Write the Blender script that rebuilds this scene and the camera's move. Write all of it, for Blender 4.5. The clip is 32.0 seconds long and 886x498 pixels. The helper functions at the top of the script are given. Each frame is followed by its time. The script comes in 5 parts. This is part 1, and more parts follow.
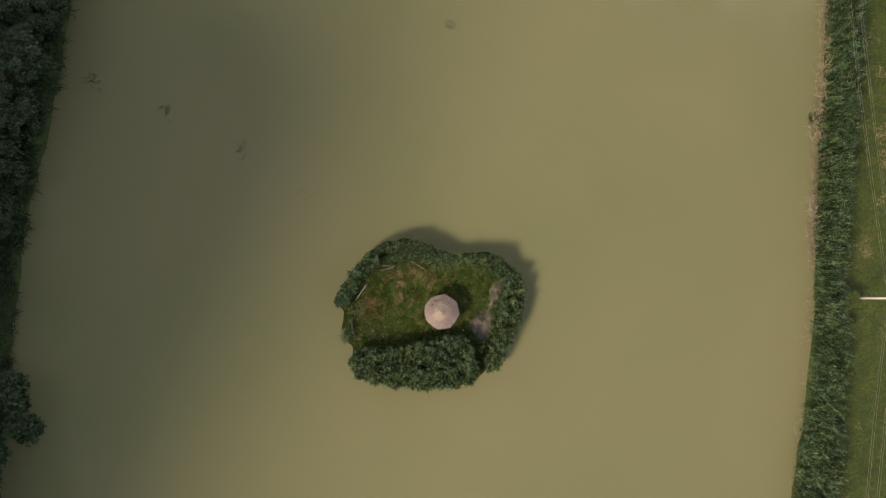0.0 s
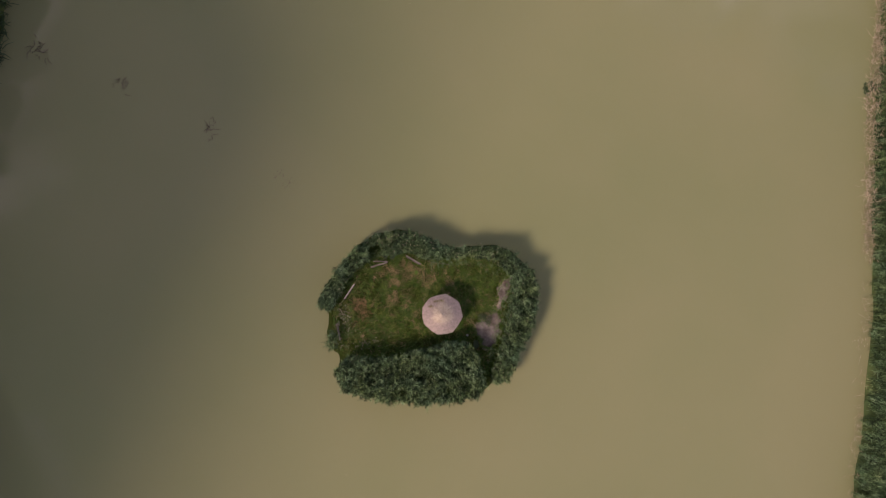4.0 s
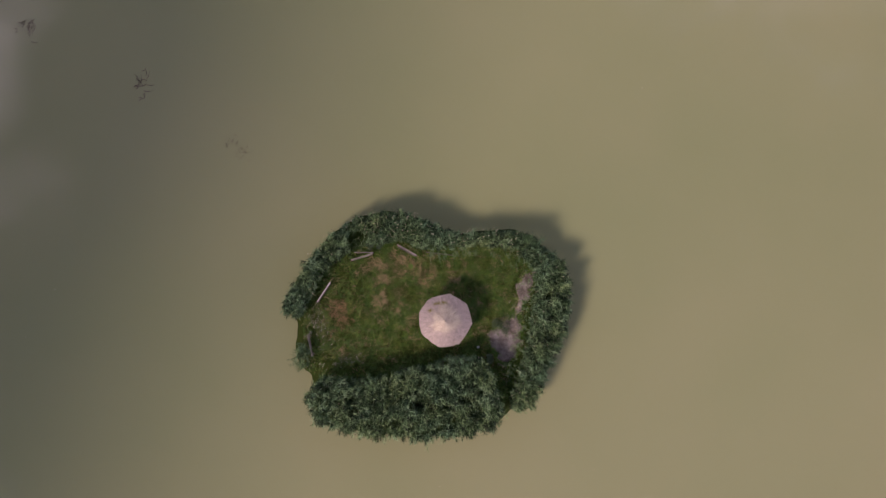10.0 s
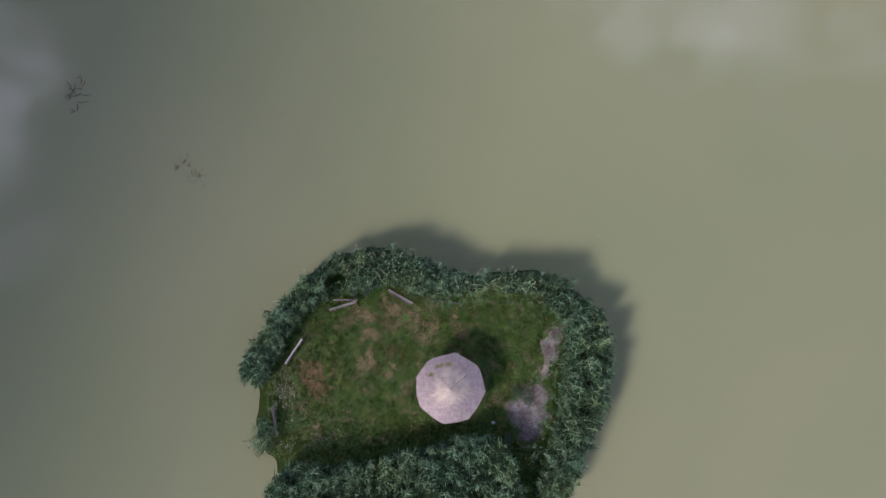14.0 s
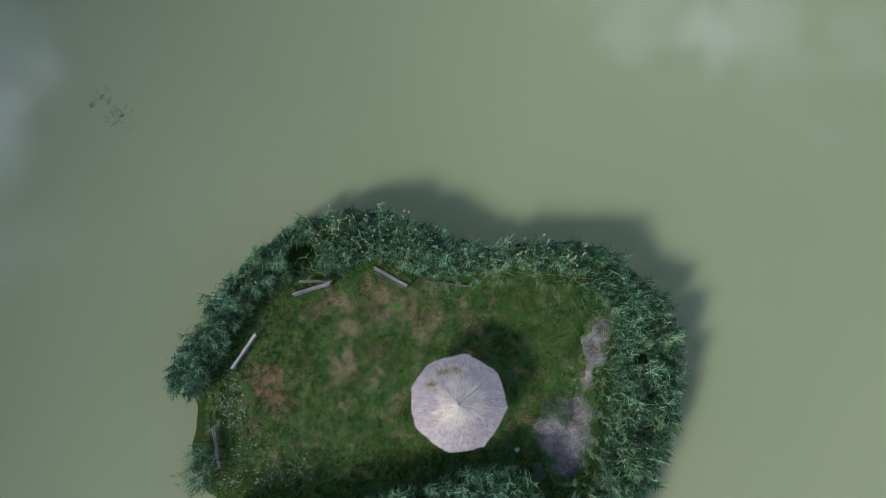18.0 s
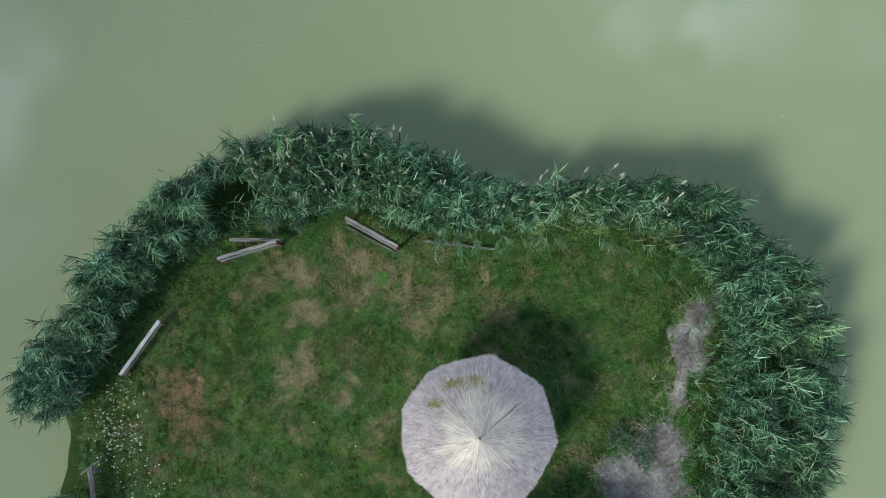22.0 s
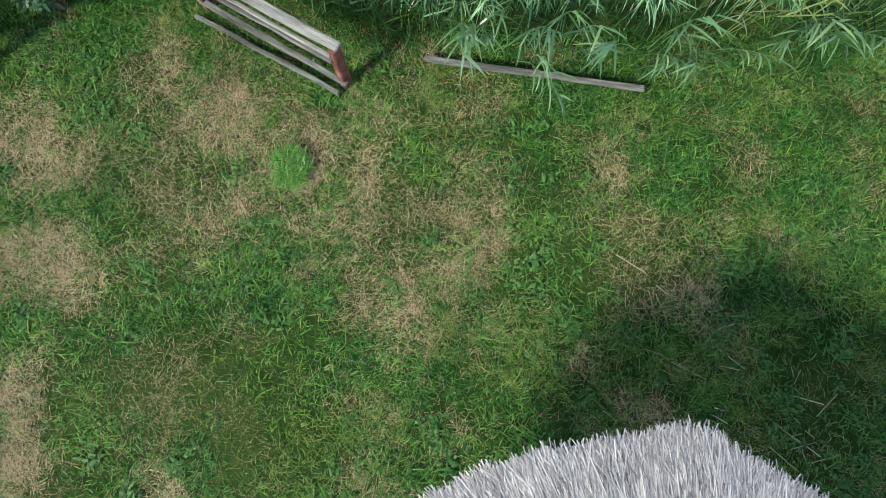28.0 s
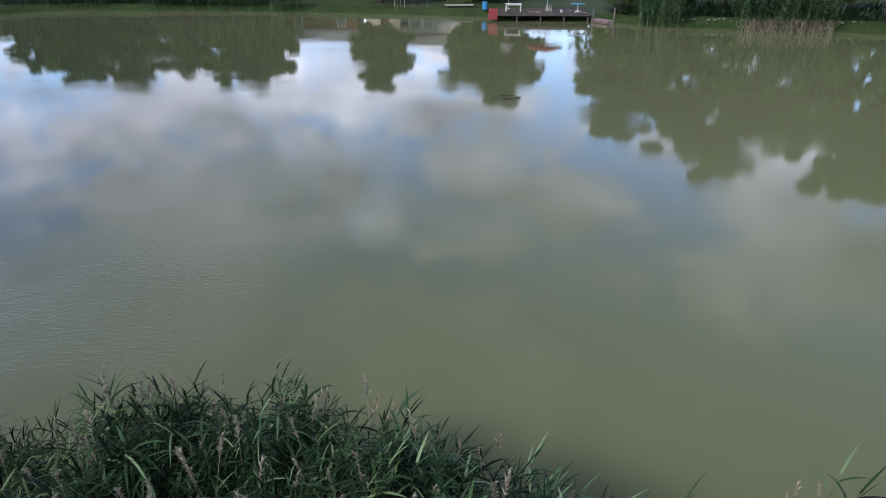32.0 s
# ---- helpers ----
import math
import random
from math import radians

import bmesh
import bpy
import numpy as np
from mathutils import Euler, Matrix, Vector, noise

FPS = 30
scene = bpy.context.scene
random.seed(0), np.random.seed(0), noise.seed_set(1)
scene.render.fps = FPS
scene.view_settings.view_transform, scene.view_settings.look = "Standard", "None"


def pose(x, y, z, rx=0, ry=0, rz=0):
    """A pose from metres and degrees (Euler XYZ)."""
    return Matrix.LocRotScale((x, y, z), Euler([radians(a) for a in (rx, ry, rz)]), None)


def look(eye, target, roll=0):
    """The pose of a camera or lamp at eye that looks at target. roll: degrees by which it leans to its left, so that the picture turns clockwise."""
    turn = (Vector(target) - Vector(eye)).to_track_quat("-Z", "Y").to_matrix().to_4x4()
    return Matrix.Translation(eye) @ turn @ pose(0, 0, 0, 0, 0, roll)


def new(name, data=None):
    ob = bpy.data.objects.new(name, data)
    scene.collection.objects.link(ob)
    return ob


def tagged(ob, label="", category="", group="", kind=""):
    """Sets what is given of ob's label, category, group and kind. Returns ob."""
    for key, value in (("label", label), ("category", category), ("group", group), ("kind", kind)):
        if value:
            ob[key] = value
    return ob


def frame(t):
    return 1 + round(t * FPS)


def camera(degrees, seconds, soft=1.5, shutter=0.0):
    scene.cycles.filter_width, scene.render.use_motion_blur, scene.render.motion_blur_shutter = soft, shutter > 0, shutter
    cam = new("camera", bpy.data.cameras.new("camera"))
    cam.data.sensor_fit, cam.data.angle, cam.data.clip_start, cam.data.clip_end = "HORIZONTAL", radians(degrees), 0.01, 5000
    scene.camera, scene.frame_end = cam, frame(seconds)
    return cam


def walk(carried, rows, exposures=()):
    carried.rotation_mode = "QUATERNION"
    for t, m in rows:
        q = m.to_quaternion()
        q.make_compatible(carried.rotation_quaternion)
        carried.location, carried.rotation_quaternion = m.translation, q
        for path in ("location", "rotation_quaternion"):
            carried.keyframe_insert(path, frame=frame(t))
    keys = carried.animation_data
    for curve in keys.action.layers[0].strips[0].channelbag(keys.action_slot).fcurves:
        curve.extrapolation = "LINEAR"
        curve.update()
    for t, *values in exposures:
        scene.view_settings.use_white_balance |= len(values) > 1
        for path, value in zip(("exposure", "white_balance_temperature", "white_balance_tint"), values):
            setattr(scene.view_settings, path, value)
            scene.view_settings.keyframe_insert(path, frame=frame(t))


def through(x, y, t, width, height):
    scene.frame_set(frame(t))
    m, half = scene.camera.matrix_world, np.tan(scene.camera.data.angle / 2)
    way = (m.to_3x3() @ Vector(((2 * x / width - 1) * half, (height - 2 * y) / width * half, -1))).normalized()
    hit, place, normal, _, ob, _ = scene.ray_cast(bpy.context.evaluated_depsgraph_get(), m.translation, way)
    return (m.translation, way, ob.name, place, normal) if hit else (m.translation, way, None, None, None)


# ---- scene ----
cam = camera(67.55, 32.0, soft=1.0)
ROWS = [
    (0, pose(0.908, -1.867, 77.949, 3.852, 0, 1.395)),
    (1, pose(0.921, -1.865, 75.288, 3.841, 0, 1.319)),
    (2, pose(0.930, -1.862, 72.693, 3.826, 0, 1.274)),
    (3, pose(0.891, -1.868, 70.040, 3.820, 0, 1.172)),
    (3.5, pose(0.872, -1.872, 68.720, 3.815, 0, 1.122)),
    (5.5, pose(0.795, -1.888, 63.430, 3.805, 0, 0.922)),
    (6, pose(0.772, -1.893, 62.100, 3.806, 0, 0.872)),
    (7, pose(0.733, -1.901, 59.437, 3.822, 0, 0.775)),
    (8, pose(0.712, -1.913, 56.807, 3.832, 0, 0.688)),
    (9, pose(0.680, -1.927, 54.213, 3.803, 0, 0.517)),
    (10, pose(0.635, -1.945, 51.787, 3.857, 0, 0.319)),
    (10.5, pose(0.609, -1.955, 50.536, 3.890, 0, 0.239)),
    (10.7, pose(0.594, -1.959, 49.999, 3.880, 0, 0.250)),
    (10.8, pose(0.587, -1.960, 49.731, 4.800, 0, 0.256)),
    (10.9, pose(0.579, -1.962, 49.462, 7.050, 0, 0.262)),
    (11, pose(0.572, -1.964, 49.194, 8.754, 0, 0.268)),
    (11.15, pose(0.562, -1.965, 48.763, 9.000, 0, 0.270)),
    (11.5, pose(0.538, -1.970, 47.757, 8.857, 0, 0.276)),
    (12, pose(0.504, -1.976, 46.272, 8.909, 0, 0.259)),
    (13, pose(0.444, -1.989, 43.440, 8.954, 0, 0.161)),
    (14, pose(0.390, -2.000, 40.720, 8.985, 0, 0.120)),
    (14.5, pose(0.361, -2.003, 39.350, 8.992, 0, 0.130)),
    (16.5, pose(0.248, -2.005, 33.900, 9.020, 0, 0.185)),
    (17, pose(0.219, -2.003, 32.540, 9.035, 0, 0.200)),
    (18, pose(0.162, -1.996, 29.825, 9.070, 0, 0.241)),
    (19, pose(0.106, -1.969, 27.203, 9.048, 0, 0.357)),
    (20, pose(0.048, -1.916, 24.546, 8.882, 0, 0.496)),
    (21, pose(-0.034, -1.854, 21.833, 8.665, 0, 0.584)),
    (22, pose(-0.116, -1.802, 19.139, 8.491, 0, 0.608)),
    (22.5, pose(-0.140, -1.787, 17.803, 8.446, 0, 0.619)),
    (23, pose(-0.157, -1.777, 16.479, 8.476, 0, 0.645)),
    (23.5, pose(-0.172, -1.771, 15.167, 8.602, 0, 0.686)),
    (24, pose(-0.189, -1.768, 13.861, 8.820, 0, 0.721)),
    (24.5, pose(-0.216, -1.767, 12.546, 9.063, 0, 0.732)),
    (25, pose(-0.265, -1.770, 11.211, 9.212, 0, 0.716)),
    (25.5, pose(-0.335, -1.774, 9.859, 9.235, 0, 0.689)),
    (27.5, pose(-0.368, -1.938, 5.843, 10.076, 0, 2.077)),
    (28, pose(-0.404, -1.909, 5.806, 13.202, 0, 2.410)),
    (28.5, pose(-0.435, -1.874, 5.918, 24.339, 0, 2.839)),
    (29, pose(-0.449, -1.880, 6.076, 35.873, 0, 3.083)),
    (29.5, pose(-0.473, -1.889, 6.205, 42.210, 0, 3.105)),
    (30, pose(-0.487, -1.888, 6.312, 44.807, 0, 3.037)),
    (31, pose(-0.489, -1.900, 6.363, 55.315, 0, 2.968)),
    (32, pose(-0.457, -1.950, 6.376, 65.424, 0, 2.906)),
]
walk(cam, ROWS, exposures=[(0, 0.64, 7950, 26), (3, 0.66, 7600, 36), (6, 0.66, 7250, 42), (9, 0.76, 7050, 43), (11, 0.78, 6600, 42), (13, 0.86, 6000, 39), (17, 0.95, 5300, 20), (20, 1.07, 5300, 7), (23, 1.38, 5350, 5), (25, 1.66, 5350, 4), (28, 1.9, 5600, 0), (29, 2.0, 5300, 18), (30, 1.6, 5400, 24), (31, 0.92, 5550, 24), (32, 0.18, 5650, 19)])

# ---- sky and sun ----
SUN_EL, SUN_AZ = radians(37), radians(225)
world = bpy.data.worlds.new("sky")
scene.world = world
world.use_nodes = True
wn, wl = world.node_tree.nodes, world.node_tree.links
wn.clear()


def wnode(kind, **values):
    n = wn.new(kind)
    for k, v in values.items():
        n.inputs[k].default_value = v
    return n


sky = wn.new("ShaderNodeTexSky")
sky.sky_type, sky.sun_disc, sky.sun_elevation, sky.sun_rotation = "NISHITA", False, SUN_EL, SUN_AZ
sky.air_density, sky.dust_density, sky.ozone_density = 1.0, 0.6, 1.5
coords = wn.new("ShaderNodeTexCoord")
split = wn.new("ShaderNodeSeparateXYZ")
wl.new(coords.outputs["Generated"], split.inputs[0])
lift = wn.new("ShaderNodeMath")
lift.operation = "MAXIMUM"
lift.inputs[1].default_value = 0.0
wl.new(split.outputs["Z"], lift.inputs[0])
lift2 = wn.new("ShaderNodeMath")
lift2.operation = "ADD"
lift2.inputs[1].default_value = 0.22
wl.new(lift.outputs[0], lift2.inputs[0])
flat = wn.new("ShaderNodeCombineXYZ")
for axis in "XY":
    d = wn.new("ShaderNodeMath")
    d.operation = "DIVIDE"
    wl.new(split.outputs[axis], d.inputs[0])
    wl.new(lift2.outputs[0], d.inputs[1])
    wl.new(d.outputs[0], flat.inputs[axis])
clouds = wnode("ShaderNodeTexNoise", Scale=1.7, Detail=10.0, Roughness=0.62, Distortion=0.25)
wl.new(flat.outputs[0], clouds.inputs["Vector"])
cover = wn.new("ShaderNodeValToRGB")
cover.color_ramp.elements[0].position, cover.color_ramp.elements[1].position = 0.45, 0.53
wl.new(clouds.outputs["Fac"], cover.inputs[0])
billow = wnode("ShaderNodeTexNoise", Scale=2.6, Detail=5.0, Roughness=0.5)
wl.new(flat.outputs[0], billow.inputs["Vector"])
shade = wn.new("ShaderNodeValToRGB")
shade.color_ramp.elements[0].position, shade.color_ramp.elements[1].position = 0.3, 0.7
shade.color_ramp.elements[0].color, shade.color_ramp.elements[1].color = (0.29, 0.30, 0.33, 1), (1.0, 0.995, 0.985, 1)
wl.new(billow.outputs["Fac"], shade.inputs[0])
low = wn.new("ShaderNodeMapRange")
low.inputs["From Min"].default_value, low.inputs["From Max"].default_value = 0.15, 0.75
low.inputs["To Min"].default_value, low.inputs["To Max"].default_value = 2.9, 0.25
wl.new(split.outputs["Z"], low.inputs["Value"])
# heaped cumulus: towering heads over the pond and along the horizon
ragged = wnode("ShaderNodeTexNoise", Scale=6.0, Detail=7.0, Roughness=0.58)
wl.new(coords.outputs["Generated"], ragged.inputs["Vector"])
gain, cloudy = low.outputs[0], cover.outputs["Color"]
for head, size_, power in (((-0.60, 0.27, 0.75), 0.19, 3.8), ((0.25, 0.46, 0.85), 0.15, 2.6), ((0.48, 0.41, 0.775), 0.15, 3.4), ((-0.17, 0.965, 0.19), 0.15, 1.2), ((-0.58, 0.77, 0.27), 0.13, 1.0)):
    away = wn.new("ShaderNodeVectorMath")
    away.operation = "DISTANCE"
    away.inputs[1].default_value = head
    wl.new(coords.outputs["Generated"], away.inputs[0])
    edge = wn.new("ShaderNodeMath")
    edge.operation = "MULTIPLY_ADD"
    edge.inputs[1].default_value = -0.75
    wl.new(ragged.outputs["Fac"], edge.inputs[0])
    wl.new(away.outputs["Value"], edge.inputs[2])
    swell = wn.new("ShaderNodeMapRange")
    swell.interpolation_type = "SMOOTHSTEP"
    swell.inputs["From Min"].default_value, swell.inputs["From Max"].default_value = size_ - 0.375, -0.375
    wl.new(edge.outputs[0], swell.inputs["Value"])
    total = wn.new("ShaderNodeMath")
    total.operation = "MULTIPLY_ADD"
    total.inputs[1].default_value = power
    wl.new(swell.outputs[0], total.inputs[0])
    wl.new(gain, total.inputs[2])
    both = wn.new("ShaderNodeMath")
    both.operation = "MAXIMUM"
    wl.new(cloudy, both.inputs[0])
    wl.new(swell.outputs[0], both.inputs[1])
    gain, cloudy = total.outputs[0], both.outputs[0]
mixer = wn.new("ShaderNodeMix")
mixer.data_type = "RGBA"
wl.new(cloudy, mixer.inputs["Factor"])
wl.new(sky.outputs[0], mixer.inputs["A"])
bright = wn.new("ShaderNodeVectorMath")
bright.operation = "SCALE"
wl.new(mixer.outputs["Result"], bright.inputs[0])
wl.new(gain, bright.inputs["Scale"])
glare = wn.new("ShaderNodeVectorMath")
glare.operation = "SCALE"
glare.inputs["Scale"].default_value = 5.9
wl.new(shade.outputs["Color"], glare.inputs[0])
wl.new(glare.outputs[0], mixer.inputs["B"])
back = wnode("ShaderNodeBackground", Strength=0.10)
wl.new(bright.outputs[0], back.inputs["Color"])
wout = wn.new("ShaderNodeOutputWorld")
wl.new(back.outputs[0], wout.inputs[0])

sun_data = bpy.data.lights.new("sun", "SUN")
sun_data.energy, sun_data.angle, sun_data.color = 2.6, radians(12), (1.0, 0.87, 0.67)
sun = new("sun", sun_data)
sun_way = Vector((math.sin(SUN_AZ) * math.cos(SUN_EL), math.cos(SUN_AZ) * math.cos(SUN_EL), math.sin(SUN_EL)))
sun.matrix_world = look(sun_way * 300, (0, 0, 0))

# ---- materials ----


def material(name, colours, scale=4.0, detail=6.0, rough=0.8, bump=0.0, bump_scale=40.0, island=0.0, metal=0.0, stretch=None, through=0.0, spec=0.5, stops=None, fine=0.0, tint=None, stem=0.0):
    """Colours run along a noise; island: how much each separate piece varies; stem: how much each plant varies; stretch: grain along an axis."""
    m = bpy.data.materials.new(name)
    m.use_nodes = True
    n, l = m.node_tree.nodes, m.node_tree.links
    bsdf = n["Principled BSDF"]
    bsdf.inputs["Roughness"].default_value, bsdf.inputs["Metallic"].default_value = rough, metal
    bsdf.inputs["Specular IOR Level"].default_value = spec
    tc = n.new("ShaderNodeTexCoord")
    mp = n.new("ShaderNodeMapping")
    mp.inputs["Scale"].default_value = stretch or (1, 1, 1)
    l.new(tc.outputs["Object"], mp.inputs["Vector"])
    noi = n.new("ShaderNodeTexNoise")
    noi.inputs["Scale"].default_value, noi.inputs["Detail"].default_value = scale, detail
    l.new(mp.outputs[0], noi.inputs["Vector"])
    factor = noi.outputs["Fac"]
    if fine:
        no2 = n.new("ShaderNodeTexNoise")
        no2.inputs["Scale"].default_value, no2.inputs["Detail"].default_value = scale * 9, 4
        l.new(mp.outputs[0], no2.inputs["Vector"])
        mx = n.new("ShaderNodeMix")
        mx.inputs["Factor"].default_value = fine
        l.new(factor, mx.inputs["A"])
        l.new(no2.outputs["Fac"], mx.inputs["B"])
        factor = mx.outputs["Result"]
    if island:
        geo = n.new("ShaderNodeNewGeometry")
        mx = n.new("ShaderNodeMix")
        mx.inputs["Factor"].default_value = island
        l.new(factor, mx.inputs["A"])
        l.new(geo.outputs["Random Per Island"], mx.inputs["B"])
        factor = mx.outputs["Result"]
    if stem:
        own = n.new("ShaderNodeAttribute")
        own.attribute_name = "tone"
        mx = n.new("ShaderNodeMix")
        mx.inputs["Factor"].default_value = stem
        l.new(factor, mx.inputs["A"])
        l.new(own.outputs["Fac"], mx.inputs["B"])
        factor = mx.outputs["Result"]
    ramp = n.new("ShaderNodeValToRGB")
    el = ramp.color_ramp.elements
    at = stops or [0.3 + 0.4 * i / (len(colours) - 1) if not island else 0.12 + 0.76 * i / (len(colours) - 1) for i in range(len(colours))]
    while len(el) < len(colours):
        el.new(0.5)
    for e, p, c in zip(el, at, colours):
        e.position, e.color = p, (*c, 1)
    l.new(factor, ramp.inputs[0])
    colour = ramp.outputs[0]
    if tint:
        # a slow drift of hue over the bed
        no3 = n.new("ShaderNodeTexNoise")
        no3.inputs["Scale"].default_value, no3.inputs["Detail"].default_value = tint[0], 3
        l.new(tc.outputs["Object"], no3.inputs["Vector"])
        drift = n.new("ShaderNodeValToRGB")
        drift.color_ramp.elements[0].position, drift.color_ramp.elements[1].position = 0.38, 0.62
        drift.color_ramp.elements[0].color, drift.color_ramp.elements[1].color = (*tint[1], 1), (*tint[2], 1)
        l.new(no3.outputs["Fac"], drift.inputs[0])
        mul = n.new("ShaderNodeVectorMath")
        mul.operation = "MULTIPLY"
        l.new(colour, mul.inputs[0])
        l.new(drift.outputs[0], mul.inputs[1])
        colour = mul.outputs[0]
    l.new(colour, bsdf.inputs["Base Color"])
    if bump:
        nb = n.new("ShaderNodeTexNoise")
        nb.inputs["Scale"].default_value, nb.inputs["Detail"].default_value = bump_scale, 5
        l.new(mp.outputs[0], nb.inputs["Vector"])
        b = n.new("ShaderNodeBump")
        b.inputs["Strength"].default_value, b.inputs["Distance"].default_value = bump, 0.02
        l.new(nb.outputs["Fac"], b.inputs["Height"])
        l.new(b.outputs[0], bsdf.inputs["Normal"])
    if through:
        tr = n.new("ShaderNodeBsdfTranslucent")
        l.new(colour, tr.inputs["Color"])
        ms = n.new("ShaderNodeMixShader")
        ms.inputs[0].default_value = through
        l.new(bsdf.outputs[0], ms.inputs[1])
        l.new(tr.outputs[0], ms.inputs[2])
        l.new(ms.outputs[0], n["Material Output"].inputs["Surface"])
    return m


WATER_Z = -0.35
GUST = (-8.0, 9.6, 4.6)


def water_material():
    m = bpy.data.materials.new("murky_water")
    m.use_nodes = True
    n, l = m.node_tree.nodes, m.node_tree.links
    bsdf = n["Principled BSDF"]
    bsdf.inputs["Roughness"].default_value, bsdf.inputs["IOR"].default_value = 0.005, 1.333
    tc = n.new("ShaderNodeTexCoord")
    silt = n.new("ShaderNodeTexNoise")
    silt.inputs["Scale"].default_value, silt.inputs["Detail"].default_value = 0.035, 4
    l.new(tc.outputs["Object"], silt.inputs["Vector"])
    ramp = n.new("ShaderNodeValToRGB")
    ramp.color_ramp.elements[0].position, ramp.color_ramp.elements[1].position = 0.35, 0.65
    ramp.color_ramp.elements[0].color, ramp.color_ramp.elements[1].color = (0.170, 0.200, 0.108, 1), (0.195, 0.214, 0.122, 1)
    l.new(silt.outputs["Fac"], ramp.inputs[0])
    l.new(ramp.outputs[0], bsdf.inputs["Base Color"])
    # ripples, in drifting patches
    mp = n.new("ShaderNodeMapping")
    mp.inputs["Scale"].default_value, mp.inputs["Rotation"].default_value = (2.0, 4.4, 1.0), (0, 0, radians(24))
    l.new(tc.outputs["Object"], mp.inputs["Vector"])
    rip = n.new("ShaderNodeTexNoise")
    rip.inputs["Scale"].default_value, rip.inputs["Detail"].default_value, rip.inputs["Distortion"].default_value = 2.9, 4, 0.7
    l.new(mp.outputs[0], rip.inputs["Vector"])
    patch = n.new("ShaderNodeTexNoise")
    patch.inputs["Scale"].default_value, patch.inputs["Detail"].default_value = 0.2, 4
    l.new(tc.outputs["Object"], patch.inputs["Vector"])
    pr = n.new("ShaderNodeMapRange")
    pr.inputs["From Min"].default_value, pr.inputs["From Max"].default_value = 0.5, 0.7
    pr.inputs["To Min"].default_value, pr.inputs["To Max"].default_value = 0.010, 0.07
    l.new(patch.outputs["Fac"], pr.inputs["Value"])
    # a breath of wind behind the reeds
    gust = n.new("ShaderNodeVectorMath")
    gust.operation = "DISTANCE"
    gust.inputs[1].default_value = (GUST[0], GUST[1], WATER_Z)
    l.new(tc.outputs["Object"], gust.inputs[0])
    gr_ = n.new("ShaderNodeMapRange")
    gr_.inputs["From Min"].default_value, gr_.inputs["From Max"].default_value = 1.0, GUST[2]
    gr_.inputs["To Min"].default_value, gr_.inputs["To Max"].default_value = 0.5, 0.0
    torn = n.new("ShaderNodeTexNoise")
    torn.inputs["Scale"].default_value, torn.inputs["Detail"].default_value = 0.55, 4
    l.new(tc.outputs["Object"], torn.inputs["Vector"])
    tear = n.new("ShaderNodeMath")
    tear.operation = "MULTIPLY_ADD"
    tear.inputs[1].default_value = 7.0
    l.new(torn.outputs["Fac"], tear.inputs[0])
    off = n.new("ShaderNodeMath")
    off.operation = "SUBTRACT"
    off.inputs[1].default_value = 3.2
    l.new(gust.outputs["Value"], off.inputs[0])
    l.new(off.outputs[0], tear.inputs[2])
    l.new(tear.outputs[0], gr_.inputs["Value"])
    most = n.new("ShaderNodeMath")
    most.operation = "MAXIMUM"
    l.new(pr.outputs[0], most.inputs[0])
    l.new(gr_.outputs[0], most.inputs[1])
    b = n.new("ShaderNodeBump")
    b.inputs["Distance"].default_value = 0.05
    l.new(most.outputs[0], b.inputs["Strength"])
    l.new(rip.outputs["Fac"], b.inputs["Height"])
    l.new(b.outputs[0], bsdf.inputs["Normal"])
    return m


M_WATER = water_material()
M_SOIL = material("island_soil", [(0.010, 0.017, 0.005), (0.02, 0.036, 0.008), (0.045, 0.055, 0.016)], scale=1.2, rough=1.0, spec=0.05, bump=0.6, fine=0.5)
M_LAND = material("bank_turf", [(0.014, 0.032, 0.006), (0.03, 0.066, 0.012), (0.06, 0.085, 0.022)], scale=0.25, detail=10, bump=0.6, bump_scale=12, fine=0.5)
M_SAND = material("bare_earth", [(0.022, 0.019, 0.016), (0.07, 0.062, 0.056), (0.15, 0.142, 0.138), (0.28, 0.28, 0.275)], scale=1.3, bump=0.5, bump_scale=30, fine=0.4)
M_REED = material("reed_green", [(0.003, 0.010, 0.004), (0.011, 0.033, 0.013), (0.052, 0.117, 0.050), (0.215, 0.335, 0.195)], stops=[0.19, 0.4, 0.6, 0.8], scale=0.8, island=0.7, stem=0.5, rough=0.5, spec=0.2, through=0.10, tint=(0.4, (1.09, 1.02, 0.82), (0.94, 1.0, 1.0)))
M_REED_DRY = material("reed_dry", [(0.17, 0.143, 0.09), (0.31, 0.275, 0.195), (0.46, 0.42, 0.33)], scale=2, island=0.7, rough=0.8)
M_PLUME = material("plume", [(0.22, 0.20, 0.145), (0.37, 0.345, 0.265), (0.50, 0.47, 0.385)], scale=3, island=0.7, rough=0.9, through=0.2)
M_GRASS = material("grass_green", [(0.006, 0.022, 0.004), (0.024, 0.083, 0.014), (0.068, 0.158, 0.028), (0.18, 0.275, 0.065)], scale=0.9, island=0.62, rough=0.6, spec=0.12, through=0.2, tint=(1.5, (0.76, 0.87, 0.92), (1.26, 1.13, 0.96)))
M_GRASS_DRY = material("grass_dry", [(0.19, 0.14, 0.068), (0.34, 0.26, 0.148), (0.50, 0.405, 0.26)], scale=1.5, island=0.6, rough=0.8, through=0.15)
M_THATCH = material("thatch_grey", [(0.085, 0.073, 0.073), (0.315, 0.272, 0.265), (0.54, 0.475, 0.46)], scale=5.5, island=0.5, rough=0.85, bump=0.2)
